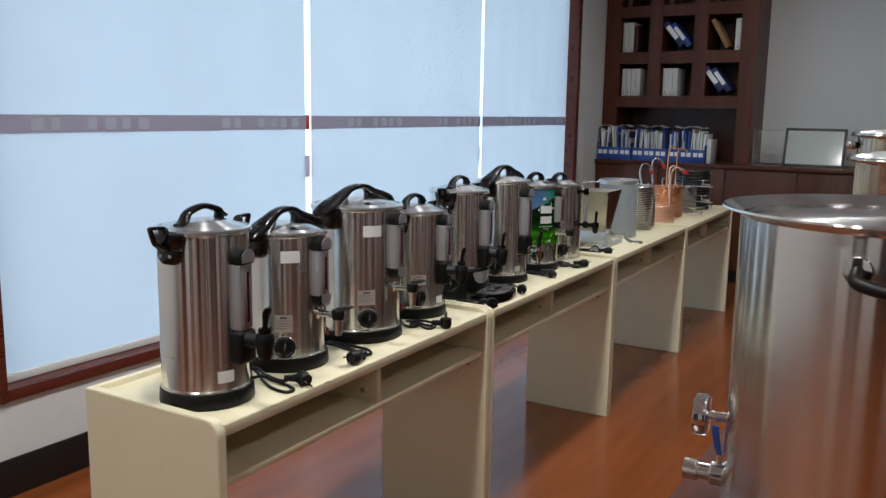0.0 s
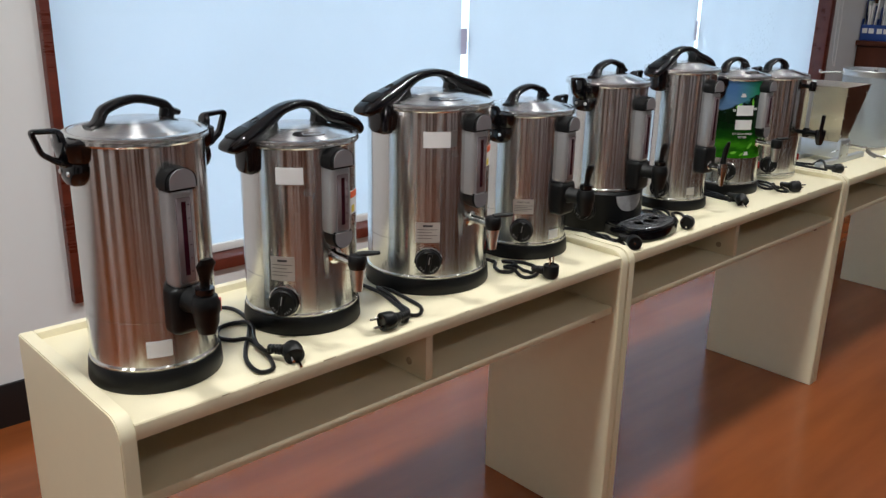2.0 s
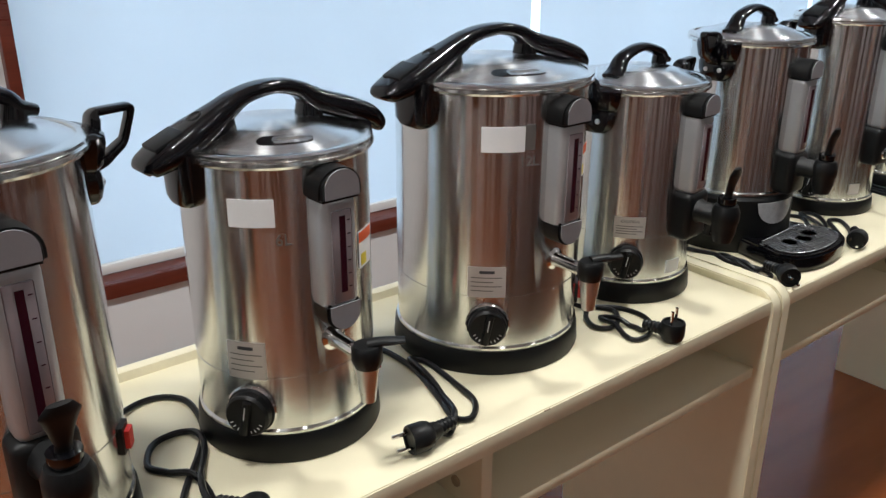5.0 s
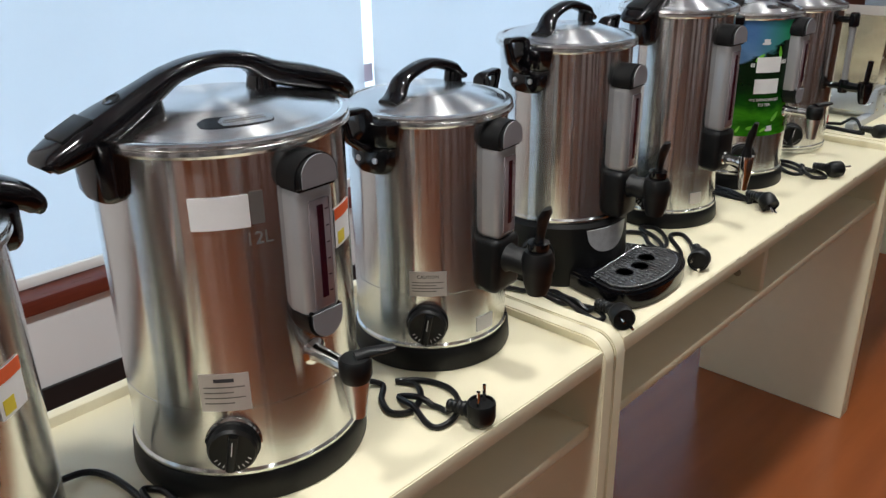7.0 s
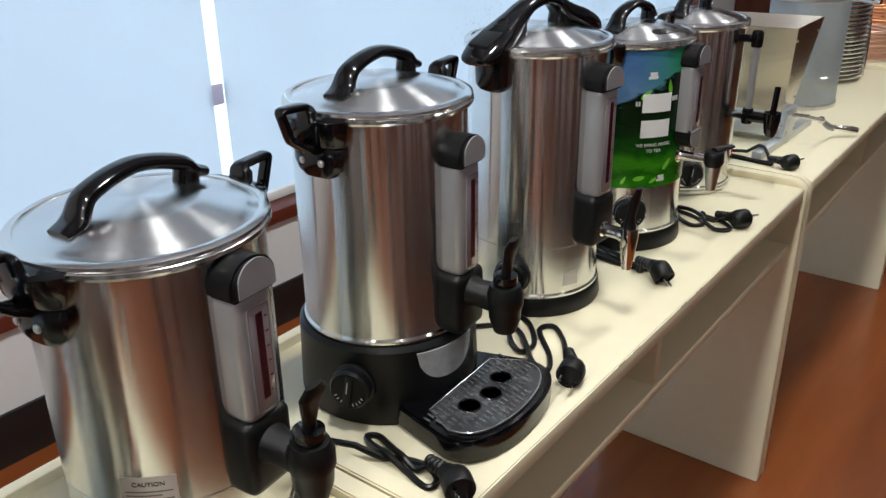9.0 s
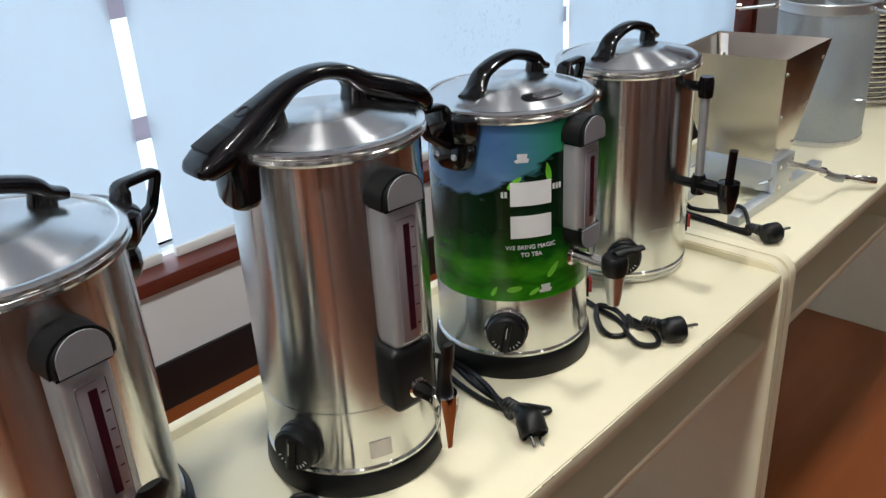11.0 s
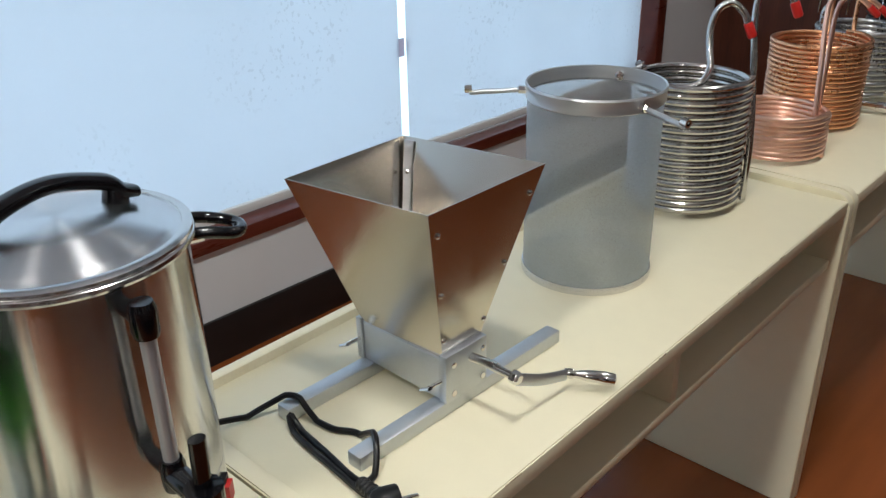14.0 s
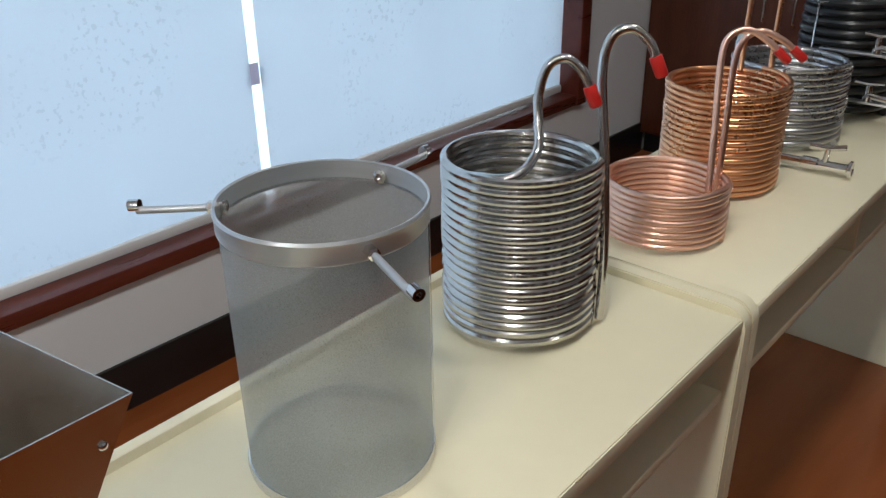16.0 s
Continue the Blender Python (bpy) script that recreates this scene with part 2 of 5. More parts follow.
def glass_material():
    m = bpy.data.materials.new("clear_glass")
    m.use_nodes = True
    p = m.node_tree.nodes["Principled BSDF"]
    p.inputs["Transmission Weight"].default_value, p.inputs["Roughness"].default_value = 1.0, 0.02
    p.inputs["IOR"].default_value = 1.45
    p.inputs["Base Color"].default_value = (0.93, 0.96, 0.95, 1)
    return m


GLASS = glass_material()


def glow_material():
    m = bpy.data.materials.new("lamp_diffuser")
    m.use_nodes = True
    p = m.node_tree.nodes["Principled BSDF"]
    p.inputs["Base Color"].default_value = (0.8, 0.8, 0.78, 1)
    p.inputs["Emission Color"].default_value = (1.0, 0.95, 0.88, 1)
    p.inputs["Emission Strength"].default_value = 2.5
    return m


GLOW = glow_material()


def mesh_screen_material():
    """Woven steel mesh: fine wires with open holes between them."""
    m = mat("woven_steel_mesh", (0.42, 0.46, 0.48), 0.45, 0.5, var=0.05, scale=8)
    nt = m.node_tree
    p, out = nt.nodes["Principled BSDF"], nt.nodes["Material Output"]
    tr, mx = nt.nodes.new("ShaderNodeBsdfTransparent"), nt.nodes.new("ShaderNodeMixShader")
    tc, ck = nt.nodes.new("ShaderNodeTexCoord"), nt.nodes.new("ShaderNodeTexNoise")
    ck.inputs["Scale"].default_value, ck.inputs["Detail"].default_value = 900, 1
    nt.links.new(tc.outputs["Object"], ck.inputs["Vector"])
    r = nt.nodes.new("ShaderNodeMapRange")
    r.inputs["From Min"].default_value, r.inputs["From Max"].default_value = 0.3, 0.7
    r.inputs["To Min"].default_value, r.inputs["To Max"].default_value = 0.42, 0.56
    nt.links.new(ck.outputs["Fac"], r.inputs["Value"])
    nt.links.new(r.outputs[0], mx.inputs["Fac"])
    nt.links.new(tr.outputs[0], mx.inputs[1])
    nt.links.new(p.outputs[0], mx.inputs[2])
    nt.links.new(mx.outputs[0], out.inputs["Surface"])
    return m


SCREEN = mesh_screen_material()


def picture_material():
    """Printed landscape wrap: bright grass below, a dark hill, blue sky turning green."""
    m = mat("landscape_print", (0.1, 0.3, 0.05), 0.20, spec=0.35)
    nt = m.node_tree
    p = nt.nodes["Principled BSDF"]
    tc, sp = nt.nodes.new("ShaderNodeTexCoord"), nt.nodes.new("ShaderNodeSeparateXYZ")
    nt.links.new(tc.outputs["Object"], sp.inputs[0])
    mp, n = nt.nodes.new("ShaderNodeMapping"), nt.nodes.new("ShaderNodeTexNoise")
    mp.inputs["Scale"].default_value = (14, 14, 34)
    n.inputs["Scale"].default_value, n.inputs["Detail"].default_value, n.inputs["Distortion"].default_value = 1.6, 5, 0.6
    nt.links.new(tc.outputs["Object"], mp.inputs["Vector"])
    nt.links.new(mp.outputs[0], n.inputs["Vector"])

    def math_node(op, a, b):
        q = nt.nodes.new("ShaderNodeMath")
        q.operation = op
        for i, v in enumerate((a, b)):
            if isinstance(v, (int, float)):
                q.inputs[i].default_value = v
            else:
                nt.links.new(v, q.inputs[i])
        return q.outputs[0]

    # height along the print; a dark hill with its ridge rising towards +y, grass at its foot
    h = math_node("DIVIDE", math_node("SUBTRACT", sp.outputs["Z"], 0.113), 0.237)
    h = math_node("ADD", h, math_node("MULTIPLY", math_node("SUBTRACT", n.outputs["Fac"], 0.5), 0.26))
    ridge = math_node("ADD", math_node("MULTIPLY", sp.outputs["Y"], 3.0), 0.90)

    def ramp_node(stops):
        q = nt.nodes.new("ShaderNodeValToRGB")
        cr = q.color_ramp
        cr.elements[0].position, cr.elements[0].color = stops[0][0], (*stops[0][1], 1)
        cr.elements[1].position, cr.elements[1].color = stops[-1][0], (*stops[-1][1], 1)
        for pos, c in stops[1:-1]:
            cr.elements.new(pos).color = (*c, 1)
        nt.links.new(h, q.inputs["Fac"])
        return q.outputs[0]

    def mix_node(f, a_, b_):
        q = nt.nodes.new("ShaderNodeMix")
        q.data_type = "RGBA"
        nt.links.new(f, q.inputs["Factor"])
        nt.links.new(a_, q.inputs["A"])
        if isinstance(b_, tuple):
            q.inputs["B"].default_value = b_
        else:
            nt.links.new(b_, q.inputs["B"])
        return q.outputs["Result"]

    def span(v, lo, hi):
        q = nt.nodes.new("ShaderNodeMapRange")
        q.inputs["From Min"].default_value, q.inputs["From Max"].default_value = lo, hi
        nt.links.new(v, q.inputs["Value"])
        return q.outputs[0]

    hill = ramp_node(((0.0, (0.035, 0.27, 0.008)), (0.10, (0.012, 0.11, 0.004)), (0.18, (0.040, 0.24, 0.008)), (0.28, (0.006, 0.070, 0.005)), (0.42, (0.003, 0.022, 0.005)), (1.0, (0.002, 0.005, 0.006))))
    sky_print = ramp_node(((0.5, (0.16, 0.27, 0.44)), (0.75, (0.09, 0.20, 0.38)), (1.0, (0.04, 0.12, 0.30))))
    sky_print = mix_node(span(sp.outputs["Y"], -0.085, -0.02), sky_print, (0.02, 0.28, 0.11, 1))
    above = span(math_node("SUBTRACT", h, ridge), -0.015, 0.02)
    nt.links.new(mix_node(above, hill, sky_print), p.inputs["Base Color"])
    return m


PICTURE = picture_material()


# ---- mesh helpers ----
def finish(bm, angle=35):
    bmesh.ops.recalc_face_normals(bm, faces=bm.faces[:])
    for f in bm.faces:
        f.smooth = True
    for e in bm.edges:
        if len(e.link_faces) == 2 and e.calc_face_angle(0) > radians(angle):
            e.smooth = False


def part(name, bm, material, parent=None, label="", angle=35):
    me = bpy.data.meshes.new(name)
    finish(bm, angle)
    bm.to_mesh(me)
    bm.free()
    me.materials.append(material)
    ob = new(name, me)
    ob.parent = parent
    if label:
        ob["label"] = label
    return ob


def thing(name, m, label, category, group="", kind=""):
    ob = new(name)
    ob.empty_display_size = 0.05
    ob.matrix_basis = m
    return tagged(ob, label, category, group, kind)


def box(x0, x1, y0, y1, z0, z1, bevel=0.0, bm=None, segs=2):
    one = bmesh.new()
    bmesh.ops.create_cube(one, size=1.0)
    for v in one.verts:
        v.co = Vector(((x0 + x1) / 2 + v.co.x * (x1 - x0), (y0 + y1) / 2 + v.co.y * (y1 - y0), (z0 + z1) / 2 + v.co.z * (z1 - z0)))
    if bevel:
        bmesh.ops.bevel(one, geom=one.edges[:], offset=bevel, segments=segs, affect="EDGES", profile=0.5)
    if bm is None:
        return one
    return join(bm, one)


def join(bm, other):
    me = bpy.data.meshes.new("scratch")
    other.to_mesh(me)
    other.free()
    bm.from_mesh(me)
    bpy.data.meshes.remove(me)
    return bm


def moved(bm, m):
    bmesh.ops.transform(bm, matrix=m, verts=bm.verts[:])
    return bm


def lathe(profile, segs=64, bm=None):
    """Turn (radius, z) pairs round z; radius 0 closes an end."""
    bm = bm or bmesh.new()
    rings = []
    for r, z in profile:
        if r < 1e-6:
            rings.append([bm.verts.new((0, 0, z))])
        else:
            rings.append([bm.verts.new((r * math.cos(2 * math.pi * i / segs), r * math.sin(2 * math.pi * i / segs), z)) for i in range(segs)])
    for a, b in zip(rings, rings[1:]):
        for i in range(segs):
            j = (i + 1) % segs
            if len(a) == 1 and len(b) > 1:
                bm.faces.new((a[0], b[i], b[j]))
            elif len(b) == 1 and len(a) > 1:
                bm.faces.new((a[i], a[j], b[0]))
            elif len(a) > 1:
                bm.faces.new((a[i], a[j], b[j], b[i]))
    return bm


def smooth_path(pts, steps=6):
    """Catmull-Rom through the points."""
    p = [Vector(q) for q in pts]
    p = [2 * p[0] - p[1]] + p + [2 * p[-1] - p[-2]]
    out = []
    for i in range(1, len(p) - 2):
        for k in range(steps):
            t = k / steps
            a, b, c, d = p[i - 1], p[i], p[i + 1], p[i + 2]
            out.append(0.5 * (2 * b + (c - a) * t + (2 * a - 5 * b + 4 * c - d) * t * t + (3 * b - a - 3 * c + d) * t ** 3))
    out.append(p[-2])
    return out


def sweep(pts, w, h=None, segs=10, side=None, bm=None, power=1.0):
    """Sweep an ellipse along pts. w, h: half sizes, a number or one per point. side: the direction that w is measured in."""
    bm = bm or bmesh.new()
    h = w if h is None else h
    n = len(pts)
    ws = w if isinstance(w, (list, tuple)) else [w] * n
    hs = h if isinstance(h, (list, tuple)) else [h] * n
    rings, keep = [], None
    for i, q in enumerate(pts):
        q = Vector(q)
        tan = (Vector(pts[min(i + 1, n - 1)]) - Vector(pts[max(i - 1, 0)])).normalized()
        if side is not None:
            a = Vector(side)
        elif keep is None:
            a = Vector((0, 0, 1)) if abs(tan.z) < 0.9 else Vector((1, 0, 0))
        else:
            a = keep
        a = (a - tan * a.dot(tan)).normalized()
        keep = a
        b = tan.cross(a)
        ring = []
        for k in range(segs):
            c, s = math.cos(2 * math.pi * k / segs), math.sin(2 * math.pi * k / segs)
            c, s = math.copysign(abs(c) ** power, c), math.copysign(abs(s) ** power, s)
            ring.append(bm.verts.new(q + a * c * ws[i] + b * s * hs[i]))
        rings.append(ring)
    for a, b in zip(rings, rings[1:]):
        for k in range(segs):
            j = (k + 1) % segs
            bm.faces.new((a[k], a[j], b[j], b[k]))
    bm.faces.new(rings[0][::-1])
    bm.faces.new(rings[-1])
    return bm


def spread(values, n):
    """Values evenly interpolated to n entries."""
    return [float(v) for v in np.interp(np.linspace(0, len(values) - 1, n), range(len(values)), values)]


def rod(a, b, r, segs=12, bm=None):
    return sweep([a, b], r, segs=segs, bm=bm)


def disc_on(a, b, profile, segs=28):
    """A lathe whose axis runs from a to b; the profile's z is metres from a."""
    d = (Vector(b) - Vector(a)).normalized()
    return moved(lathe(profile, segs), Matrix.Translation(a) @ d.to_track_quat("Z", "Y").to_matrix().to_4x4())


def curved_plate(r, a0, a1, z0, z1, thick=0.0008, n=10):
    """A plate that lies on a cylinder of radius r, between two angles in degrees."""
    bm = bmesh.new()
    grid = []
    for rr in (r, r + thick):
        for z in (z0, z1):
            grid.append([bm.verts.new((rr * math.cos(radians(a0 + (a1 - a0) * i / n)), rr * math.sin(radians(a0 + (a1 - a0) * i / n)), z)) for i in range(n + 1)])
    for i in range(n):
        for p, q in ((0, 1), (1, 3), (3, 2), (2, 0)):
            bm.faces.new((grid[p][i], grid[p][i + 1], grid[q][i + 1], grid[q][i]))
    for i in (0, n):
        bm.faces.new((grid[0][i], grid[1][i], grid[3][i], grid[2][i]))
    return bm


def lettering(words, size, depth=0.0004):
    cu = bpy.data.curves.new("words", "FONT")
    cu.body, cu.size, cu.extrude = words, size, depth
    cu.align_x, cu.align_y = "CENTER", "CENTER"
    ob = bpy.data.objects.new("words", cu)
    me = bpy.data.meshes.new_from_object(ob)
    bm = bmesh.new()
    bm.from_mesh(me)
    bpy.data.objects.remove(ob)
    bpy.data.meshes.remove(me)
    return bm


def wrapped(bm, r, angle, z):
    """Bend flat lettering round a cylinder."""
    for v in bm.verts:
        a = radians(angle) + v.co.x / r
        v.co = Vector(((r + v.co.z) * math.cos(a), (r + v.co.z) * math.sin(a), z + v.co.y))
    return bm


def turned(bm, angle):
    return moved(bm, Matrix.Rotation(radians(angle), 4, "Z"))


# ---- the room ----
def flat(name, bm, material, label, category):
    return tagged(part(name, bm, material, None, label), label, category, "", "structure")


flat("floor", box(WALL_X - 0.3, ROOM_X1 + 0.2, ROOM_Y0 - 0.2, ROOM_Y1 + 0.2, -0.1, 0), FLOOR, "polished orange-brown wood-effect floor", "floor")
flat("ceiling", box(WALL_X - 0.3, ROOM_X1 + 0.2, ROOM_Y0 - 0.2, ROOM_Y1 + 0.2, CEIL, CEIL + 0.1), CEILING, "plain white painted ceiling", "ceiling")
wall_bm = bmesh.new()
for y0, y1, z0, z1 in ((ROOM_Y0, WIN_Y0, 0, CEIL), (WIN_Y1, ROOM_Y1, 0, CEIL), (WIN_Y0, WIN_Y1, 0, WIN_Z0), (WIN_Y0, WIN_Y1, WIN_Z1, CEIL)):
    box(WALL_X - 0.24, WALL_X, y0, y1, z0, z1, bm=wall_bm)
flat("wall_west", wall_bm, WALL, "white painted wall with a long window", "wall")
flat("wall_north", box(WALL_X, ROOM_X1, ROOM_Y1, ROOM_Y1 + 0.2, 0, CEIL), WALL, "plain grey-white painted wall", "wall")
flat("wall_south", box(WALL_X, ROOM_X1, ROOM_Y0 - 0.2, ROOM_Y0, 0, CEIL), WALL, "plain white painted wall", "wall")
flat("wall_east", box(ROOM_X1, ROOM_X1 + 0.2, ROOM_Y0, ROOM_Y1, 0, CEIL), WALL, "plain white painted wall", "wall")
# Unseen dark panels added to dim the room and streak the steel's reflections.
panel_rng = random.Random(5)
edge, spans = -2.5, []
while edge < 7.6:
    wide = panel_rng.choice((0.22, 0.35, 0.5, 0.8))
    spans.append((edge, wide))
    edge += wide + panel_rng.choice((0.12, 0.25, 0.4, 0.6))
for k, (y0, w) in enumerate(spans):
    flat("unseen_panel_%d" % (k + 4), box(ROOM_X1 - 0.05, ROOM_X1 - 0.001, y0, y0 + w, 0.0, 2.3), PANEL, "dark brown wooden panel, unseen, added to darken the room", "wall panel")
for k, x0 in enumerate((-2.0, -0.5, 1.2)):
    flat("unseen_panel_%d" % (k + 1), box(x0, x0 + 0.8, ROOM_Y0 + 0.001, ROOM_Y0 + 0.05, 0.0, 2.2), PANEL, "dark brown wooden panel, unseen, added to darken the room", "wall panel")
flat("baseboard", box(WALL_X, WALL_X + 0.012, ROOM_Y0, 7.66, 0, 0.142, 0.002), BASE, "glossy black baseboard along the window wall", "baseboard")

# window with its frame, panes and roller blinds
window = thing("window_1", pose(0, 0, 0), "long window in a dark red wooden frame", "window", kind="structure")
part("window_frame", box(WALL_X - 0.10, WALL_X + 0.020, WIN_Y0, WIN_Y1, WIN_Z0 - 0.013, WIN_Z0 + 0.030, 0.005), REDFRAME, window, "dark red wooden bottom rail")
part("window_frame", box(WALL_X - 0.10, WALL_X + 0.030, WIN_Y0 - 0.016, WIN_Y0 + 0.014, WIN_Z0 - 0.013, WIN_Z1, 0.005), REDFRAME, window)
part("window_frame", box(WALL_X - 0.10, WALL_X + 0.030, WIN_Y1 - 0.02, WIN_Y1 + 0.045, WIN_Z0 - 0.013, WIN_Z1, 0.006), REDFRAME, window)
part("window_frame", box(WALL_X - 0.10, WALL_X + 0.030, WIN_Y0 - 0.045, WIN_Y1 + 0.045, WIN_Z1, WIN_Z1 + 0.06, 0.006), REDFRAME, window)
BLIND_EDGES = ((2.050, 3.756), (3.796, 5.588), (5.618, 7.068))
pane = part("pane", box(-2.846, -2.840, WIN_Y0 + 0.02, WIN_Y1 - 0.02, WIN_Z0 + 0.045, WIN_Z1), GLASS, window, "clear window pane")
pane.visible_shadow = False
for k, (y0, y1) in enumerate(BLIND_EDGES):
    blind = thing("roller_blind", pose(0, 0, 0), "pale blue translucent roller blind, window banner painted on as showing through", "blind", "blinds on the window")
    b = bmesh.new()
    n = 40
    rows = []
    for z in (0.425, 1.0, 1.6, WIN_Z1):
        rows.append([b.verts.new((-2.822 + 0.0025 * math.sin(i * 0.9 + k), y0 + (y1 - y0) * i / n, z)) for i in range(n + 1)])
    for r0, r1 in zip(rows, rows[1:]):
        for i in range(n):
            b.faces.new((r0[i], r0[i + 1], r1[i + 1], r1[i]))
    bmesh.ops.solidify(b, geom=b.faces[:], thickness=0.0006)
    part("fabric", b, BLIND, blind, "pale blue translucent fabric")
    part("bottom_bar", box(-2.832, -2.810, y0, y1, 0.402, 0.432, 0.005), SOCKET, blind, "white bottom bar")
    # Banner on the glass, its look through the blind painted onto the fabric.
    part("band", box(-2.8165, -2.8158, y0 + 0.002, y1 - 0.002, 1.297, 1.365), BAND, blind, "grey-purple band painted for the banner behind the blind")
    for g in range(7):
        s = 2.25 + 0.925 * g
        for c in range(7):
            a0 = s + 0.078 * c
            if a0 > y0 and a0 + 0.055 < y1 and not (c == 2):
                part("letter_bar", box(-2.8153, -2.8146, a0, a0 + 0.052 - 0.012 * (c % 2), 1.308, 1.354), BAND_PALE, blind)
# what shows in the slits between blinds
for y0, y1 in ((3.756, 3.796), (5.588, 5.618)):
    st = thing("window_sticker", pose(-2.8395, y0, 0), "red and grey sticker strips on the window glass", "sticker")
    part("red_patch", box(0, 0.001, -0.01, y1 - y0 + 0.01, 1.295, 1.368), RED, st, "red patch")
    part("grey_patch", box(0, 0.001, -0.01, y1 - y0 + 0.01, 1.05, 1.16), BAND, st, "grey patch")
    part("grey_patch", box(0, 0.001, -0.01, y1 - y0 + 0.01, 0.74, 0.80), BAND, st)

outlet = thing("wall_socket", pose(WALL_X, 1.757, 0.418), "white double wall socket with a small switch", "socket")
part("plate", box(0, 0.010, -0.043, 0.043, -0.043, 0.043, 0.004), SOCKET, outlet)
part("rocker", box(0.010, 0.014, -0.032, -0.012, 0.008, 0.030, 0.002), SOCKET, outlet)
for dy in (-0.012, 0.008, 0.024):
    part("slot", box(0.0096, 0.0106, dy, dy + 0.004, -0.022, -0.012), INK, outlet)

cord_end = thing("blind_cord", pose(-2.72, 7.165, 0), "white looped blind cord beside the window frame", "cord")
part("loop", sweep(smooth_path([(0.0, 0.0, 1.3), (0.005, 0, 0.95), (0.01, 0.015, 0.86), (0.01, 0.04, 0.84), (0.005, 0.055, 0.88), (0, 0.055, 1.3)]), 0.0018, segs=6), PAPER, cord_end)

# A fixture for every lamp, the added fill row included.
for lx, ly, watts in LAMP_SPOTS:
    lamp = thing("ceiling_light", pose(lx, ly, CEIL), "round flush white ceiling light, unseen, switched on", "ceiling light", "ceiling lights")
    part("frame", lathe([(0.19, 0), (0.19, -0.018), (0.175, -0.026), (0.165, -0.026), (0.165, -0.012), (0, -0.012)], 40), SOCKET, lamp)
    part("diffuser", lathe([(0.164, -0.014), (0.155, -0.024), (0.10, -0.029), (0, -0.030)], 40), GLOW, lamp, "glowing white diffuser")

# ---- desks ----
DESK_TURN = 1.23
DESK_D, DESK_H = 0.42, 0.75


def desk(y0, length, mid):
    x0 = -1.185 - 0.0215 * (y0 - 1.60)
    d = thing("desk", pose(x0, y0, 0, 0, 0, DESK_TURN), "cream laminate two-bay desk with an open shelf under its top", "desk", "desks in a row")
    t = 0.025

    def cheek(y):
        b = bmesh.new()
        prof = [(-0.005, 0), (-0.005, DESK_H + 0.013 - 0.034)]
        prof += [(-0.039 + 0.034 * math.cos(radians(a)), DESK_H + 0.013 - 0.034 + 0.034 * math.sin(radians(a))) for a in range(15, 91, 15)]
        prof += [(-DESK_D, DESK_H + 0.013), (-DESK_D, 0)]
        vs = [b.verts.new((x, y, z)) for x, z in prof]
        f = b.faces.new(vs)
        ext = bmesh.ops.extrude_face_region(b, geom=[f])
        bmesh.ops.translate(b, vec=(0, t, 0), verts=[v for v in ext["geom"] if isinstance(v, bmesh.types.BMVert)])
        bmesh.ops.bevel(b, geom=[e for e in b.edges if e.calc_face_angle(0) > 1.2], offset=0.002, segments=2, affect="EDGES")
        return b

    part("side_panel", cheek(0.001), CREAM, d)
    part("side_panel", cheek(length - t - 0.001), CREAM, d)
    part("desktop", box(-DESK_D + 0.018, -0.0115, t + 0.001, length - t - 0.001, DESK_H - 0.026, DESK_H, 0.0015), CREAM, d)
    part("edge_band", box(-0.0113, -0.0093, t + 0.001, length - t - 0.001, DESK_H - 0.0255, DESK_H - 0.001, 0.0004), EDGE, d, "pale front edge band")
    part("back_lip", box(-DESK_D, -DESK_D + 0.0175, t + 0.001, length - t - 0.001, DESK_H - 0.12, DESK_H + 0.013, 0.002), EDGE, d, "raised back lip")
    part("shelf", box(-DESK_D + 0.018, -0.023, t + 0.001, length - t - 0.001, 0.604, 0.622, 0.001), CREAM, d)
    part("divider", box(-DESK_D + 0.018, -0.025, mid - 0.009, mid + 0.009, 0.6225, DESK_H - 0.0265, 0.001), CREAM, d)
    part("screw_cap", moved(lathe([(0.008, 0), (0.008, 0.002), (0, 0.002)], 12), pose(-0.072, mid - 0.0095, 0.650, 90, 0, 0)), SCUFF, d, "dark round screw cap")
    part("screw_cap", moved(lathe([(0.007, 0), (0.007, 0.002), (0, 0.002)], 12), pose(-0.075, length - t - 0.0012, 0.570, 90, 0, 0)), SCUFF, d)
    rnd = random.Random(int(y0 * 100))
    for _ in range(5):
        yy = rnd.uniform(0.15, length - 0.2)
        part("chip", box(-0.0099, -0.0089, yy, yy + rnd.uniform(0.006, 0.03), DESK_H - 0.0022, DESK_H - 0.0008), SCUFF, d, "small dark chip in the edge")
    return d


for y0, ln, mid in ((1.572, 1.233, 0.612), (2.806, 1.247, 0.562), (4.054, 1.258, 0.612), (5.313, 1.255, 0.570)):
    desk(y0, ln, mid)


# ---- water urns ----
def lid_profile(r, z):
    return [(r - 0.006, z - 0.003), (r - 0.002, z - 0.003), (r + 0.001, z + 0.001), (r + 0.001, z + 0.0045), (r - 0.003, z + 0.0062), (r * 0.93, z + 0.0068), (r * 0.885, z + 0.0092), (r * 0.85, z + 0.0105),
            (r * 0.57, z + 0.0185), (r * 0.53, z + 0.0200), (r * 0.49, z + 0.0206), (r * 0.25, z + 0.0212), (0, z + 0.0215)]


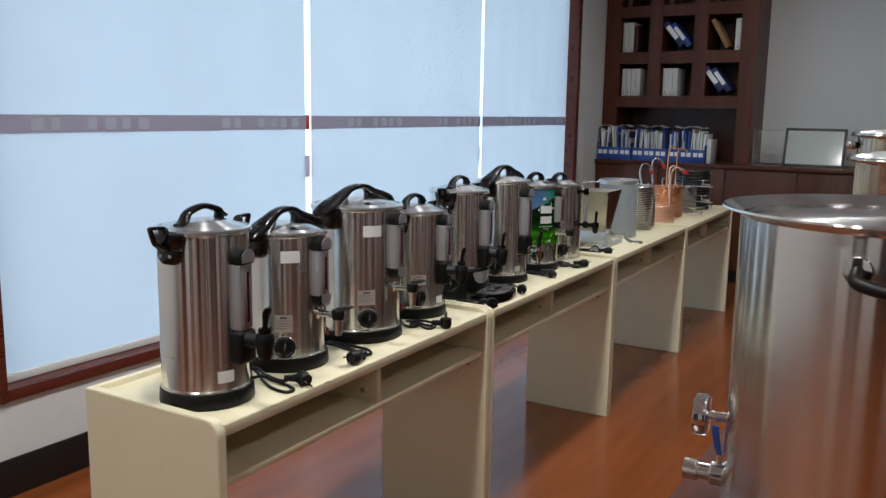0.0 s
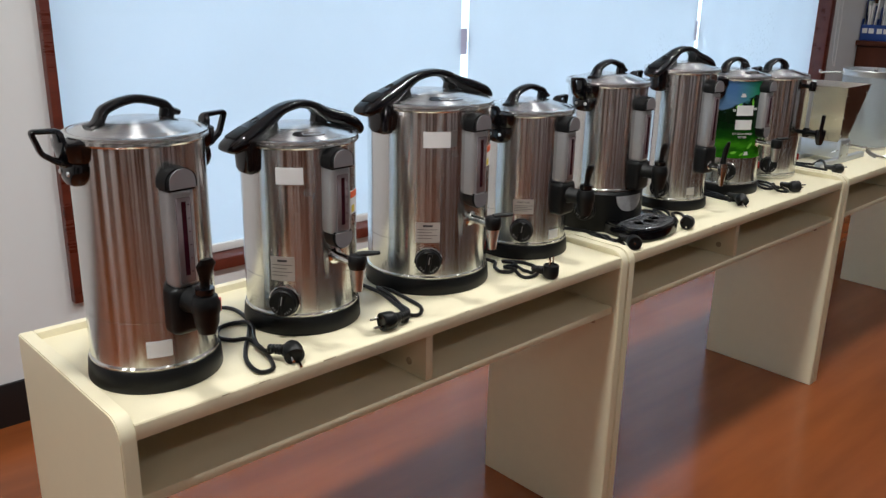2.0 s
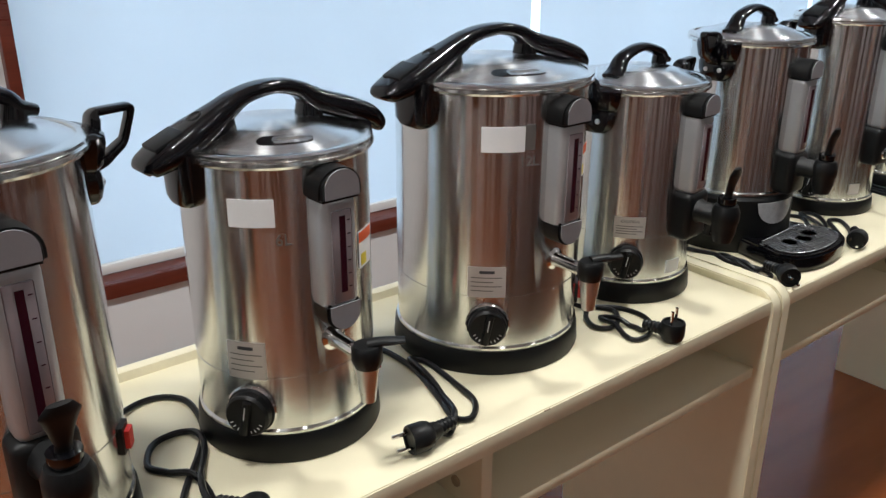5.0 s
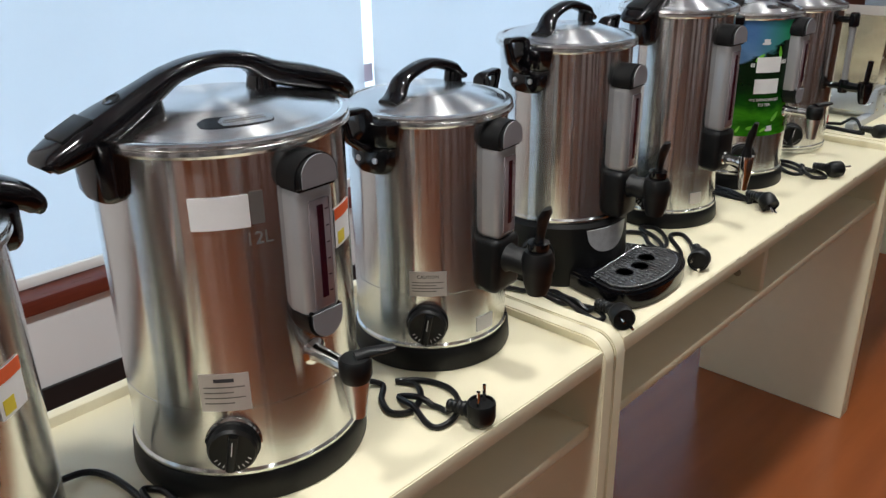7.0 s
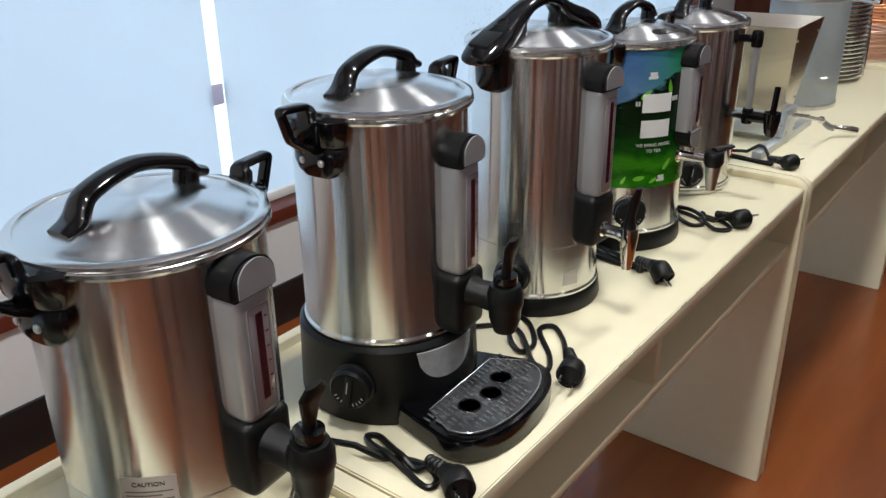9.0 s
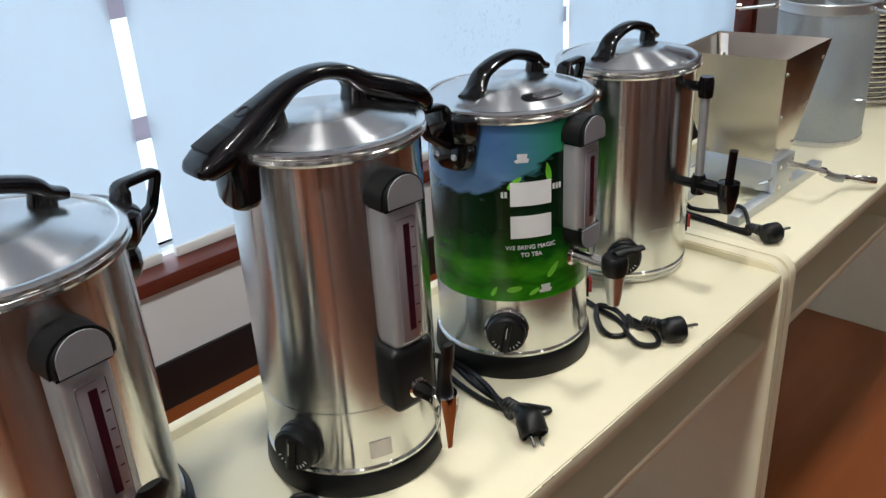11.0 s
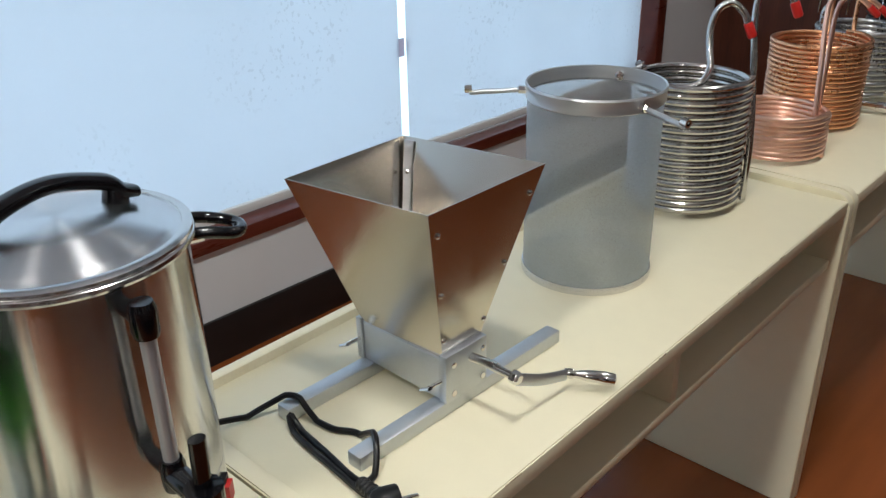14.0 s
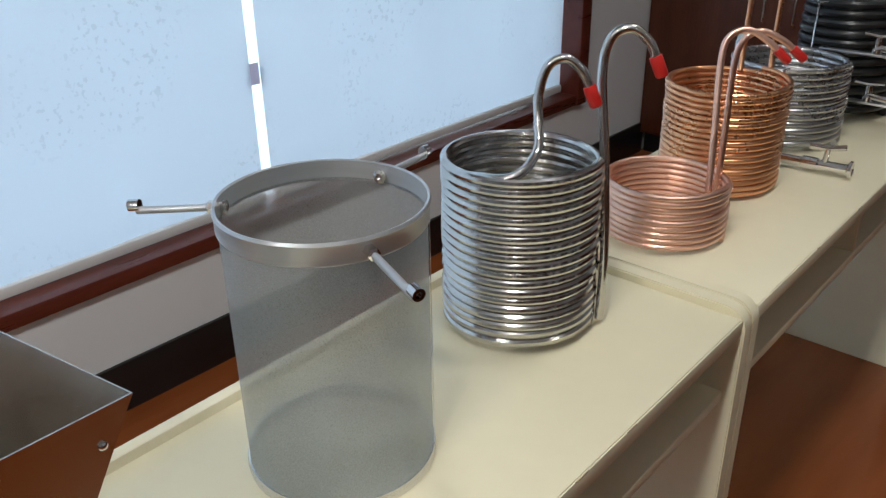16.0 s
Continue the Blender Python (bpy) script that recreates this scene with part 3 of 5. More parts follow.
def arch_handle(u, r, z):
    """Black arched grip on the lid, feet along local y."""
    e = 0.67 * r
    pts = smooth_path([(0, -e - 0.008, z + 0.014), (0, -e + 0.008, z + 0.020), (0, -e * 0.66, z + 0.039), (0, 0, z + 0.050), (0, e * 0.66, z + 0.040), (0, e - 0.010, z + 0.029), (0, e + 0.004, z + 0.024)], 7)
    n = len(pts)
    part("lid_handle", sweep(pts, spread([0.014, 0.016, 0.0125, 0.0115, 0.0125, 0.013, 0.010], n), spread([0.004, 0.0065, 0.0072, 0.0066, 0.0072, 0.007, 0.005], n), 14, (1, 0, 0), power=0.8), BLACK, u, "glossy black arched lid handle")
    part("handle_foot", sweep([(0, e * 0.76, z + 0.010), (0, e * 0.80, z + 0.034)], [0.013, 0.012], [0.013, 0.010], 14, (1, 0, 0)), BLACK, u)


def rounded(pts, rad, n=4):
    """A path with its corners rounded."""
    p = [Vector(q) for q in pts]
    out = [p[0]]
    for a, b, c in zip(p, p[1:], p[2:]):
        k0, k1 = b + (a - b).normalized() * min(rad, (a - b).length * 0.45), b + (c - b).normalized() * min(rad, (c - b).length * 0.45)
        for i in range(n + 1):
            t = i / n
            out.append(k0 * (1 - t) ** 2 + b * 2 * t * (1 - t) + k1 * t * t)
    out.append(p[-1])
    return out


def bracket(r, angle, levels, n=10):
    """A lug on the body's side; levels: height, half width in degrees, thickness, from the bottom up."""
    bm, rings = bmesh.new(), []
    for z, half, thick in levels:
        ring = []
        for i in range(n + 1):
            f = -1 + 2 * i / n
            a = radians(angle + half * f)
            rr = r + thick * (1 - 0.45 * abs(f) ** 5)
            ring.append(bm.verts.new((rr * math.cos(a), rr * math.sin(a), z)))
        for i in range(n, -1, -1):
            a = radians(angle + half * (-1 + 2 * i / n))
            ring.append(bm.verts.new(((r - 0.002) * math.cos(a), (r - 0.002) * math.sin(a), z)))
        rings.append(ring)
    m = len(rings[0])
    for p, q in zip(rings, rings[1:]):
        for i in range(m):
            j = (i + 1) % m
            bm.faces.new((p[i], p[j], q[j], q[i]))
    bm.faces.new(rings[0][::-1])
    bm.faces.new(rings[-1])
    return bm


def side_ear(u, r, z, sign):
    """Black lug with an open four-cornered grip, on one side of the body."""
    turn = 0 if sign > 0 else 180
    b = bracket(r, 90 + turn, [(z - 0.066, 6, 0.006), (z - 0.064, 11, 0.010), (z - 0.058, 15, 0.013), (z - 0.048, 18, 0.015), (z - 0.036, 19, 0.014), (z - 0.031, 18, 0.012), (z - 0.026, 20, 0.017), (z - 0.008, 22, 0.021), (z + 0.000, 22, 0.021), (z + 0.003, 20, 0.015)])
    grip = rounded([(0, r + 0.008, z - 0.034), (0, r + 0.026, z - 0.027), (0, r + 0.043, z - 0.015), (0, r + 0.054, z + 0.017), (0, r + 0.018, z + 0.015), (0, r + 0.013, z - 0.016)], 0.005)
    n = len(grip)
    lp = sweep(grip, spread([0.013, 0.010, 0.0065, 0.0065, 0.008, 0.014], n), spread([0.006, 0.0045, 0.0036, 0.0034, 0.0038, 0.006], n), 14, (1, 0, 0), power=0.55)
    turned(lp, turn)
    ear = part("side_handle", b, BLACK, u, "black side handle bracket")
    part("grip_loop", lp, BLACK, ear, "open black grip")
    for x in (-0.013, 0.013):
        bolt = disc_on((x, sign * (r + 0.010), z - 0.046), (x, sign * (r + 0.03), z - 0.046), [(0.0040, 0), (0.0040, 0.0050), (0.003, 0.0060), (0, 0.0060)], 12)
        part("screw", bolt, SATIN, ear)


def lock_bar(u, r, z):
    """Long black bar over the lid that latches at both sides; its broad end towards -y."""
    pts = smooth_path([(0, -1.42 * r, z - 0.012), (0, -1.38 * r, z - 0.007), (0, -1.16 * r, z + 0.004), (0, -0.88 * r, z + 0.018), (0, -0.60 * r, z + 0.034), (0, -0.32 * r, z + 0.050), (0, 0.02 * r, z + 0.056), (0, 0.32 * r, z + 0.050), (0, 0.55 * r, z + 0.035), (0, 0.92 * r, z + 0.022), (0, 1.20 * r, z + 0.010), (0, 1.33 * r, z - 0.002), (0, 1.36 * r, z - 0.010)], 6)
    n = len(pts)
    bar = part("lock_bar", sweep(pts, spread([0.015, 0.024, 0.029, 0.025, 0.018, 0.015, 0.0145, 0.015, 0.018, 0.021, 0.020, 0.017, 0.011], n), spread([0.004, 0.010, 0.0145, 0.0150, 0.0125, 0.0085, 0.0075, 0.0090, 0.0130, 0.0135, 0.0125, 0.010, 0.004], n), 20, (1, 0, 0), power=0.62), BLACK, u, "long glossy black locking bar over the lid")
    part("handle_foot", sweep([(0, 0.46 * r, z + 0.014), (0, 0.47 * r, z + 0.034), (0, 0.44 * r, z + 0.045)], [0.016, 0.014, 0.013], [0.014, 0.012, 0.014], 14, (1, 0, 0), power=0.6), BLACK, bar)
    part("handle_foot", sweep([(0, -0.60 * r, z + 0.010), (0, -0.63 * r, z + 0.030)], [0.018, 0.018], [0.018, 0.018], 14, (1, 0, 0), power=0.6), BLACK, bar)
    slope = Matrix.Translation((0, -1.17 * r, z + 0.0180)) @ pose(0, 0, 0, 25, 0, 0)
    part("release_tab", moved(box(-0.017, 0.017, -0.018, 0.016, -0.003, 0.0022, 0.0015), slope), MATT_BLACK, bar, "matt release tab")
    part("finger_dent", moved(lathe([(0.009, -0.002), (0.009, 0.0012), (0.007, 0.0018), (0.006, 0.0006), (0, 0.0004)], 20), Matrix.Translation((0, -0.84 * r, z + 0.0352)) @ pose(0, 0, 0, 28, 0, 0)), MATT_BLACK, bar, "round thumb mark")
    for a, low in ((-90, 0.054), (90, 0.034)):
        b = bracket(r, a, [(z - low, 7, 0.008), (z - low + 0.003, 11, 0.013), (z - low + 0.010, 14.5, 0.016), (z - 0.014, 15.5, 0.017), (z + 0.004, 15.5, 0.017)])
        part("latch_bracket", b, BLACK, u, "black latch bracket")


def level_gauge(u, r, z0, z1, foot):
    """Silver upright gauge on local +x from z0 to z1; foot 'block' ends in a black tap block, 'cap' in a rounded grey cap."""
    w = 0.0215
    g = part("gauge_body", box(r - 0.010, r + 0.024, -w, w, z0, z1 - 0.030, 0.010, segs=4), GAUGE, u, "silver level gauge housing")
    top = bmesh.new()
    prof = [(-w - 0.004, 0)] + [((w + 0.004) * -math.cos(radians(a)), 0.012 + 0.022 * math.sin(radians(a))) for a in range(0, 181, 15)] + [(w + 0.004, 0)]
    f = top.faces.new([top.verts.new((r - 0.012, y, z1 - 0.034 + z)) for y, z in prof])
    ext = bmesh.ops.extrude_face_region(top, geom=[f])
    bmesh.ops.translate(top, vec=(0.040, 0, 0), verts=[v for v in ext["geom"] if isinstance(v, bmesh.types.BMVert)])
    bmesh.ops.bevel(top, geom=[e for e in top.edges if e.calc_face_angle(0) > 1.2], offset=0.004, segments=3, affect="EDGES")
    part("gauge_cap", top, MATT_BLACK, u, "black domed gauge cap")
    fc = bmesh.new()
    prof2 = [(y * 0.80, 0.004 + z * 0.86) for y, z in prof]
    f = fc.faces.new([fc.verts.new((r + 0.0275, y, z1 - 0.034 + z)) for y, z in prof2])
    ext = bmesh.ops.extrude_face_region(fc, geom=[f])
    bmesh.ops.translate(fc, vec=(0.0015, 0, 0), verts=[v for v in ext["geom"] if isinstance(v, bmesh.types.BMVert)])
    part("cap_face", fc, FACE, u, "grey half-round cap face")
    # slot with its coloured column and marks
    s0, s1 = z0 + 0.010, z1 - 0.044
    part("gauge_slot", box(r + 0.0235, r + 0.0255, -0.012, 0.012, s0, s1, 0.0018, segs=2), WINDOW, g, "pale recessed gauge window")
    part("water_column", box(r + 0.0252, r + 0.0264, -0.0035, 0.0035, s0 + 0.012, s1 - 0.006), RED_LINE, g, "dark red level column")
    for k in range(6):
        zz = s0 + 0.016 + (s1 - s0 - 0.028) * k / 5
        part("tick", box(r + 0.0252, r + 0.0258, 0.006, 0.0095, zz, zz + 0.0011), RED_LINE, g)
    if foot == "block":
        b = box(r - 0.012, r + 0.026, -0.028, 0.028, z0 - 0.072, z0 + 0.004, 0.010, segs=3)
        part("tap_block", b, MATT_BLACK, u, "black tap block")
    else:
        b = bmesh.new()
        prof = [(-w, 0.026)] + [(w * -math.cos(radians(a)), 0.016 - 0.022 * math.sin(radians(a))) for a in range(0, 181, 15)] + [(w, 0.026)]
        f = b.faces.new([b.verts.new((r - 0.012, y, z0 - 0.016 + z)) for y, z in prof])
        ext = bmesh.ops.extrude_face_region(b, geom=[f])
        bmesh.ops.translate(b, vec=(0.038, 0, 0), verts=[v for v in ext["geom"] if isinstance(v, bmesh.types.BMVert)])
        bmesh.ops.bevel(b, geom=[e for e in b.edges if e.calc_face_angle(0) > 1.2], offset=0.003, segments=2, affect="EDGES")
        part("gauge_foot", b, MATT_BLACK, u, "black rounded gauge foot")
        fc = bmesh.new()
        f = fc.faces.new([fc.verts.new((r + 0.0255, y * 0.86, z0 - 0.015 + z * 0.88)) for y, z in prof])
        ext = bmesh.ops.extrude_face_region(fc, geom=[f])
        bmesh.ops.translate(fc, vec=(0.0015, 0, 0), verts=[v for v in ext["geom"] if isinstance(v, bmesh.types.BMVert)])
        part("foot_face", fc, FACE, u, "grey gauge foot face")


def plastic_tap(u, x, z):
    """Big black plastic tap with an upright paddle."""
    t = part("tap", disc_on((x - 0.004, 0, z), (x + 0.05, 0, z), [(0, 0), (0.019, 0), (0.019, 0.006), (0.016, 0.012), (0.017, 0.034), (0.012, 0.045), (0, 0.047)], 24), MATT_BLACK, u, "black plastic tap")
    part("spout", moved(lathe([(0, 0.022), (0.017, 0.020), (0.021, 0.010), (0.021, -0.004), (0.019, -0.008), (0.018, -0.022), (0.013, -0.038), (0.009, -0.038), (0.009, -0.026), (0, -0.026)], 24), pose(x + 0.045, 0, z)), MATT_BLACK, t)
    part("collar", moved(lathe([(0.012, 0.020), (0.014, 0.024), (0.014, 0.032), (0, 0.034)], 20), pose(x + 0.045, 0, z)), BLACK, t)
    pts = smooth_path([(x + 0.045, 0, z + 0.028), (x + 0.047, 0, z + 0.040), (x + 0.049, 0, z + 0.054), (x + 0.053, 0, z + 0.069), (x + 0.055, 0, z + 0.078)], 5)
    n = len(pts)
    part("lever", sweep(pts, spread([0.008, 0.007, 0.011, 0.0165, 0.010], n), spread([0.006, 0.005, 0.005, 0.0045, 0.003], n), 14, (0, 1, 0)), MATT_BLACK, t, "black paddle lever")


def pipe_tap(u, x, z, lever_to):
    """Chrome pipe with a black valve head, a flat lever and a steel nozzle."""
    t = part("tap", disc_on((x - 0.004, 0, z), (x + 0.05, 0, z), [(0, 0), (0.014, 0), (0.0145, 0.005), (0.010, 0.008), (0.0085, 0.012), (0.0085, 0.060), (0, 0.060)], 24), CHROME, u, "chrome tap pipe")
    hx = x + 0.062
    part("valve_head", moved(lathe([(0, 0.017), (0.014, 0.016), (0.0165, 0.012), (0.0165, -0.002), (0.0135, -0.009), (0, -0.009)], 24), pose(hx, 0, z)), MATT_BLACK, t, "black valve head")
    part("nozzle", moved(lathe([(0.0135, -0.008), (0.0125, -0.016), (0.008, -0.050), (0.0060, -0.050), (0.0060, -0.040), (0, -0.040)], 24), pose(hx, 0, z)), SATIN, t, "steel nozzle")
    d = Vector(lever_to)
    pts = smooth_path([(hx, 0, z + 0.016), Vector((hx, 0, z + 0.020)) + d * 0.35, Vector((hx, 0, z + 0.022)) + d * 0.7, Vector((hx, 0, z + 0.024)) + d], 4)
    n = len(pts)
    part("lever", sweep(pts, spread([0.008, 0.007, 0.0075, 0.006], n), spread([0.006, 0.005, 0.004, 0.003], n), 12, d.cross(Vector((0, 0, 1)))), MATT_BLACK, t, "black flat lever")


def chrome_tap(u, x, z):
    """Small chrome tap with an upright black lever."""
    t = part("tap", disc_on((x - 0.004, 0, z), (x + 0.05, 0, z), [(0, 0), (0.014, 0), (0.014, 0.006), (0.009, 0.010), (0.009, 0.034), (0.012, 0.040), (0.012, 0.054), (0, 0.056)], 24), CHROME, u, "chrome tap")
    part("nozzle", moved(lathe([(0, 0.014), (0.013, 0.013), (0.0135, 0.0), (0.011, -0.020), (0.007, -0.050), (0, -0.050)], 20), pose(x + 0.045, 0, z)), CHROME, t)
    pts = smooth_path([(x + 0.045, 0, z + 0.010), (x + 0.046, 0, z + 0.030), (x + 0.050, 0, z + 0.052), (x + 0.056, 0, z + 0.074)], 5)
    n = len(pts)
    part("lever", sweep(pts, spread([0.010, 0.008, 0.009, 0.007], n), spread([0.010, 0.006, 0.0065, 0.003], n), 14, (0, 1, 0)), MATT_BLACK, t, "black upright lever")


def dial(u, r, angle, z, size=0.025, chrome_ring=True):
    a = Vector((math.cos(radians(angle)), math.sin(radians(angle)), 0))
    p0 = a * (r - 0.003) + Vector((0, 0, z))
    k = part("thermostat_knob", disc_on(p0, p0 + a, [(0, 0), (size * 1.08, 0), (size * 1.08, 0.006), (size, 0.008), (size, 0.017), (size * 0.9, 0.0205), (0, 0.0205)], 36), MATT_BLACK, u, "black round thermostat knob")
    side = Vector((-a.y, a.x, 0))
    c = p0 + a * 0.022
    bar = sweep([c - (side * 0.15 + Vector((0, 0, 0.8))) * size, c + (side * 0.15 + Vector((0, 0, 0.8))) * size], size * 0.20, 0.0045, 10, side)
    part("knob_ridge", bar, MATT_BLACK, k)
    for i in range(9):
        t = radians(205 + 130 * i / 8)
        q = c - a * 0.0012 + (side * math.cos(t) + Vector((0, 0, math.sin(t)))) * size * 0.66
        part("tick", rod(q, q + (side * math.cos(t) + Vector((0, 0, math.sin(t)))) * size * 0.14, 0.0005, 5), WHITE_MARK, k)
    q = c + a * 0.0045
    part("pointer_mark", rod(q, q + Vector((0, 0, size * 0.62)) + side * size * 0.1, 0.0006, 5), WHITE_MARK, k)
    if chrome_ring:
        part("knob_ring", disc_on(p0 + a * 0.0015, p0 + a, [(size * 1.09, 0), (size * 1.15, 0), (size * 1.15, 0.003), (size * 1.09, 0.004)], 36), CHROME, u, "chrome ring behind the knob")


def note_label(u, r, a0, a1, z0, z1, title=""):
    lb = part("caution_label", curved_plate(r + 0.0003, a0, a1, z0, z1, 0.0004), FILM, u, "pale printed notice sticker")
    mid, n = (a0 + a1) / 2, 4
    if title:
        part("words", wrapped(lettering(title, 0.0062), r + 0.0009, mid, z1 - 0.007), INK, lb, "printed word %s" % title)
    else:
        part("text_bar", curved_plate(r + 0.0008, mid - (a1 - a0) * 0.2, mid + (a1 - a0) * 0.2, z1 - 0.009, z1 - 0.005, 0.0002, 6), INK, lb)
    for i in range(n):
        zz = z1 - 0.014 - (z1 - z0 - 0.018) * i / n
        part("text_bar", curved_plate(r + 0.0008, a0 + 1.8, a1 - (2.2 + 5 * (i % 2)), zz - 0.0013, zz, 0.0002, 6), ETCH, lb)


def urn(x, y, turn, r, foot, seam, rim, style, tap, knob_angle, knob_z, gauge=None, label="", skirt=None, upper=None, gauge_foot="block", tap_z=0.13, lever_to=(0.02, 0.05, 0)):
    u = thing("water_urn", pose(x, y, DESK_H + 0.0005, 0, 0, turn), label, "water urn", "water urns on the desks")
    if skirt:
        part("base", lathe([(0, 0), (r + 0.010, 0), (r + 0.012, 0.006), (r + 0.009, skirt - 0.006), (r + 0.004, skirt), (0, skirt)], 72), MATT_BLACK, u, "tall black plastic base")
        lo = skirt
    elif foot:
        part("base", lathe([(0, 0), (r + 0.0055, 0), (r + 0.0065, 0.003), (r + 0.0045, foot - 0.004), (r + 0.002, foot), (0, foot)], 72), MATT_BLACK, u, "black plastic base ring")
        lo = foot
    else:
        part("base", lathe([(0, 0), (r - 0.001, 0), (r + 0.001, 0.003), (r + 0.001, 0.008), (r - 0.003, 0.011), (0, 0.011)], 72), STEEL, u, "steel foot ring")
        lo = 0.011
    wall = [(0, lo), (r - 0.002, lo), (r + 0.0022, lo + 0.002), (r + 0.0022, lo + 0.005), (r, lo + 0.008)]
    if seam:
        if upper:
            part("lower_body", lathe(wall + [(r, seam), (0, seam)], 96), STEEL, u, "brushed steel lower band")
            part("body", lathe([(0, seam), (r, seam), (r + 0.0018, seam + 0.001), (r + 0.0018, rim - 0.004), (0, rim - 0.004)], 96), upper, u, "printed landscape wrap in green and blue")
        else:
            part("body", lathe(wall + [(r, seam - 0.0012), (r - 0.0012, seam - 0.0006), (r - 0.0012, seam + 0.0006), (r + 0.0004, seam + 0.0014), (r + 0.0004, rim - 0.004), (0, rim - 0.004)], 96), STEEL, u, "brushed stainless steel body")
    else:
        part("body", lathe(wall + [(r, rim - 0.004), (0, rim - 0.004)], 96), STEEL, u, "brushed stainless steel body")
    lid = part("lid", lathe(lid_profile(r, rim), 96), LID, u, "spun steel domed lid")
    part("lid_rim", lathe([(r + 0.002, rim - 0.0065), (r + 0.0052, rim - 0.0060), (r + 0.0072, rim - 0.0030), (r + 0.0066, rim + 0.0002), (r + 0.0048, rim + 0.0014), (r + 0.0062, rim + 0.0030), (r + 0.0056, rim + 0.0055), (r + 0.002, rim + 0.0074), (r - 0.003, rim + 0.0074), (r - 0.004, rim + 0.0055)], 96), RIM, lid, "rolled bright lid rim")
    if style == "bar":
        lock_bar(u, r, rim)
    else:
        arch_handle(u, r, rim)
        if style == "ears":
            side_ear(u, r, rim, -1)
            side_ear(u, r, rim, 1)
    if knob_z:
        dial(u, r + (0.009 if skirt else 0), knob_angle, knob_z, chrome_ring=tap == "pipe")
    if gauge:
        level_gauge(u, r, gauge[0], gauge[1], gauge_foot)
    if tap == "plastic":
        plastic_tap(u, r + 0.024, tap_z)
    elif tap == "pipe":
        pipe_tap(u, r, tap_z, lever_to)
    elif tap == "chrome":
        chrome_tap(u, r + 0.022, tap_z)
    return u


def lid_strip(r, z, f0, f1, a0, a1, low, high, n=18, blunt=8):
    """Rounded strip bent round the lid's cone; f0, f1: its edges as shares of the lid's radius."""
    bm, cols = bmesh.new(), []
    for i in range(n + 1):
        s = -1 + 2 * i / n
        half = 0.5 * (f1 - f0) * max(0.12, (1 - abs(s) ** blunt) ** 0.5)
        ang = radians(a0 + (a1 - a0) * i / n)
        col = []
        for lift in (low, high):
            for f in ((f0 + f1) / 2 - half, (f0 + f1) / 2 + half):
                zz = z + 0.0185 - 0.008 * (f - 0.57) / 0.28 + lift
                col.append(bm.verts.new((r * f * math.cos(ang), r * f * math.sin(ang), zz)))
        cols.append(col)
    for p, q in zip(cols, cols[1:]):
        for i0, i1 in ((0, 1), (1, 3), (3, 2), (2, 0)):
            bm.faces.new((p[i0], q[i0], q[i1], p[i1]))
    for p in (cols[0], cols[-1]):
        bm.faces.new((p[0], p[1], p[3], p[2]))
    bmesh.ops.recalc_face_normals(bm, faces=bm.faces[:])
    return bm


def vent_mark(u, r, z, angle, ribs=False):
    """Rounded steam vent in the lid's slope, most of it covered by a slim steel shutter."""
    v = part("lid_vent", lid_strip(r, z, 0.62, 0.79, angle - 22, angle + 24, -0.001, 0.0006), BLACK, u, "rounded dark steam vent in the lid")
    sh = part("shutter", lid_strip(r, z, 0.635, 0.775, angle - 10, angle + 23.4, 0.0, 0.0012), LID, v, "slim steel vent shutter")
    for i in range(4):
        f = 0.652 + 0.029 * i
        if ribs:
            part("rib", lid_strip(r, z, f, f + 0.016, angle - 9, angle + 22, 0.0008, 0.0026), CHROME, sh)
        elif i in (1, 2):
            part("mark_bar", lid_strip(r, z, f, f + 0.012, angle - 7, angle + 19, 0.0008, 0.0015), ETCH, sh)


def warning(u, r, a, z):
    w = part("warning_label", curved_plate(r + 0.0006, a - 6, a + 12, z - 0.024, z + 0.018, 0.0004), PAPER, u, "small warning sticker with an orange head")
    part("orange_head", curved_plate(r + 0.0011, a - 6, a + 12, z + 0.006, z + 0.018, 0.0003), ORANGE, w)
    part("yellow_mark", curved_plate(r + 0.0011, a - 4, a + 3, z - 0.021, z - 0.008, 0.0003), YELLOW, w)


def red_switch(u, r, a, z):
    sw = part("switch_frame", curved_plate(r, a - 5.5, a + 5.5, z - 0.0145, z + 0.0145, 0.004), MATT_BLACK, u, "black switch frame")
    part("red_switch", curved_plate(r + 0.004, a - 3.5, a + 3.5, z - 0.0095, z + 0.0095, 0.005), RED, sw, "small red rocker switch")


u1 = urn(-1.359, 1.706, 4, 0.099, 0.034, 0.115, 0.386, "ears", "plastic", 0, 0, (0.168, 0.352), "tall brushed steel water urn with a black plastic tap", tap_z=0.150)
part("white_label", curved_plate(0.0995, -34, -12, 0.058, 0.084), PAPER, u1, "blank white sticker near the base")
red_switch(u1, 0.099, 54.5, 0.102)
u2 = urn(-1.398, 2.014, 3, 0.103, 0.033, 0.105, 0.343, "bar", "pipe", -53, 0.065, (0.183, 0.338), "small brushed steel water urn with a locking lid bar", gauge_foot="cap", tap_z=0.142, lever_to=(0.020, 0.034, -0.006))
part("white_label", curved_plate(0.1040, -57, -31, 0.277, 0.306), PAPER, u2, "blank white sticker")
part("volume_mark", wrapped(lettering("6L", 0.017), 0.1038, -27, 0.262), ETCH, u2, "etched volume mark 6L")
note_label(u2, 0.1036, -66, -42, 0.103, 0.147)
vent_mark(u2, 0.103, 0.343, -20)
red_switch(u2, 0.103, 52, 0.070)
warning(u2, 0.1036, 30, 0.232)
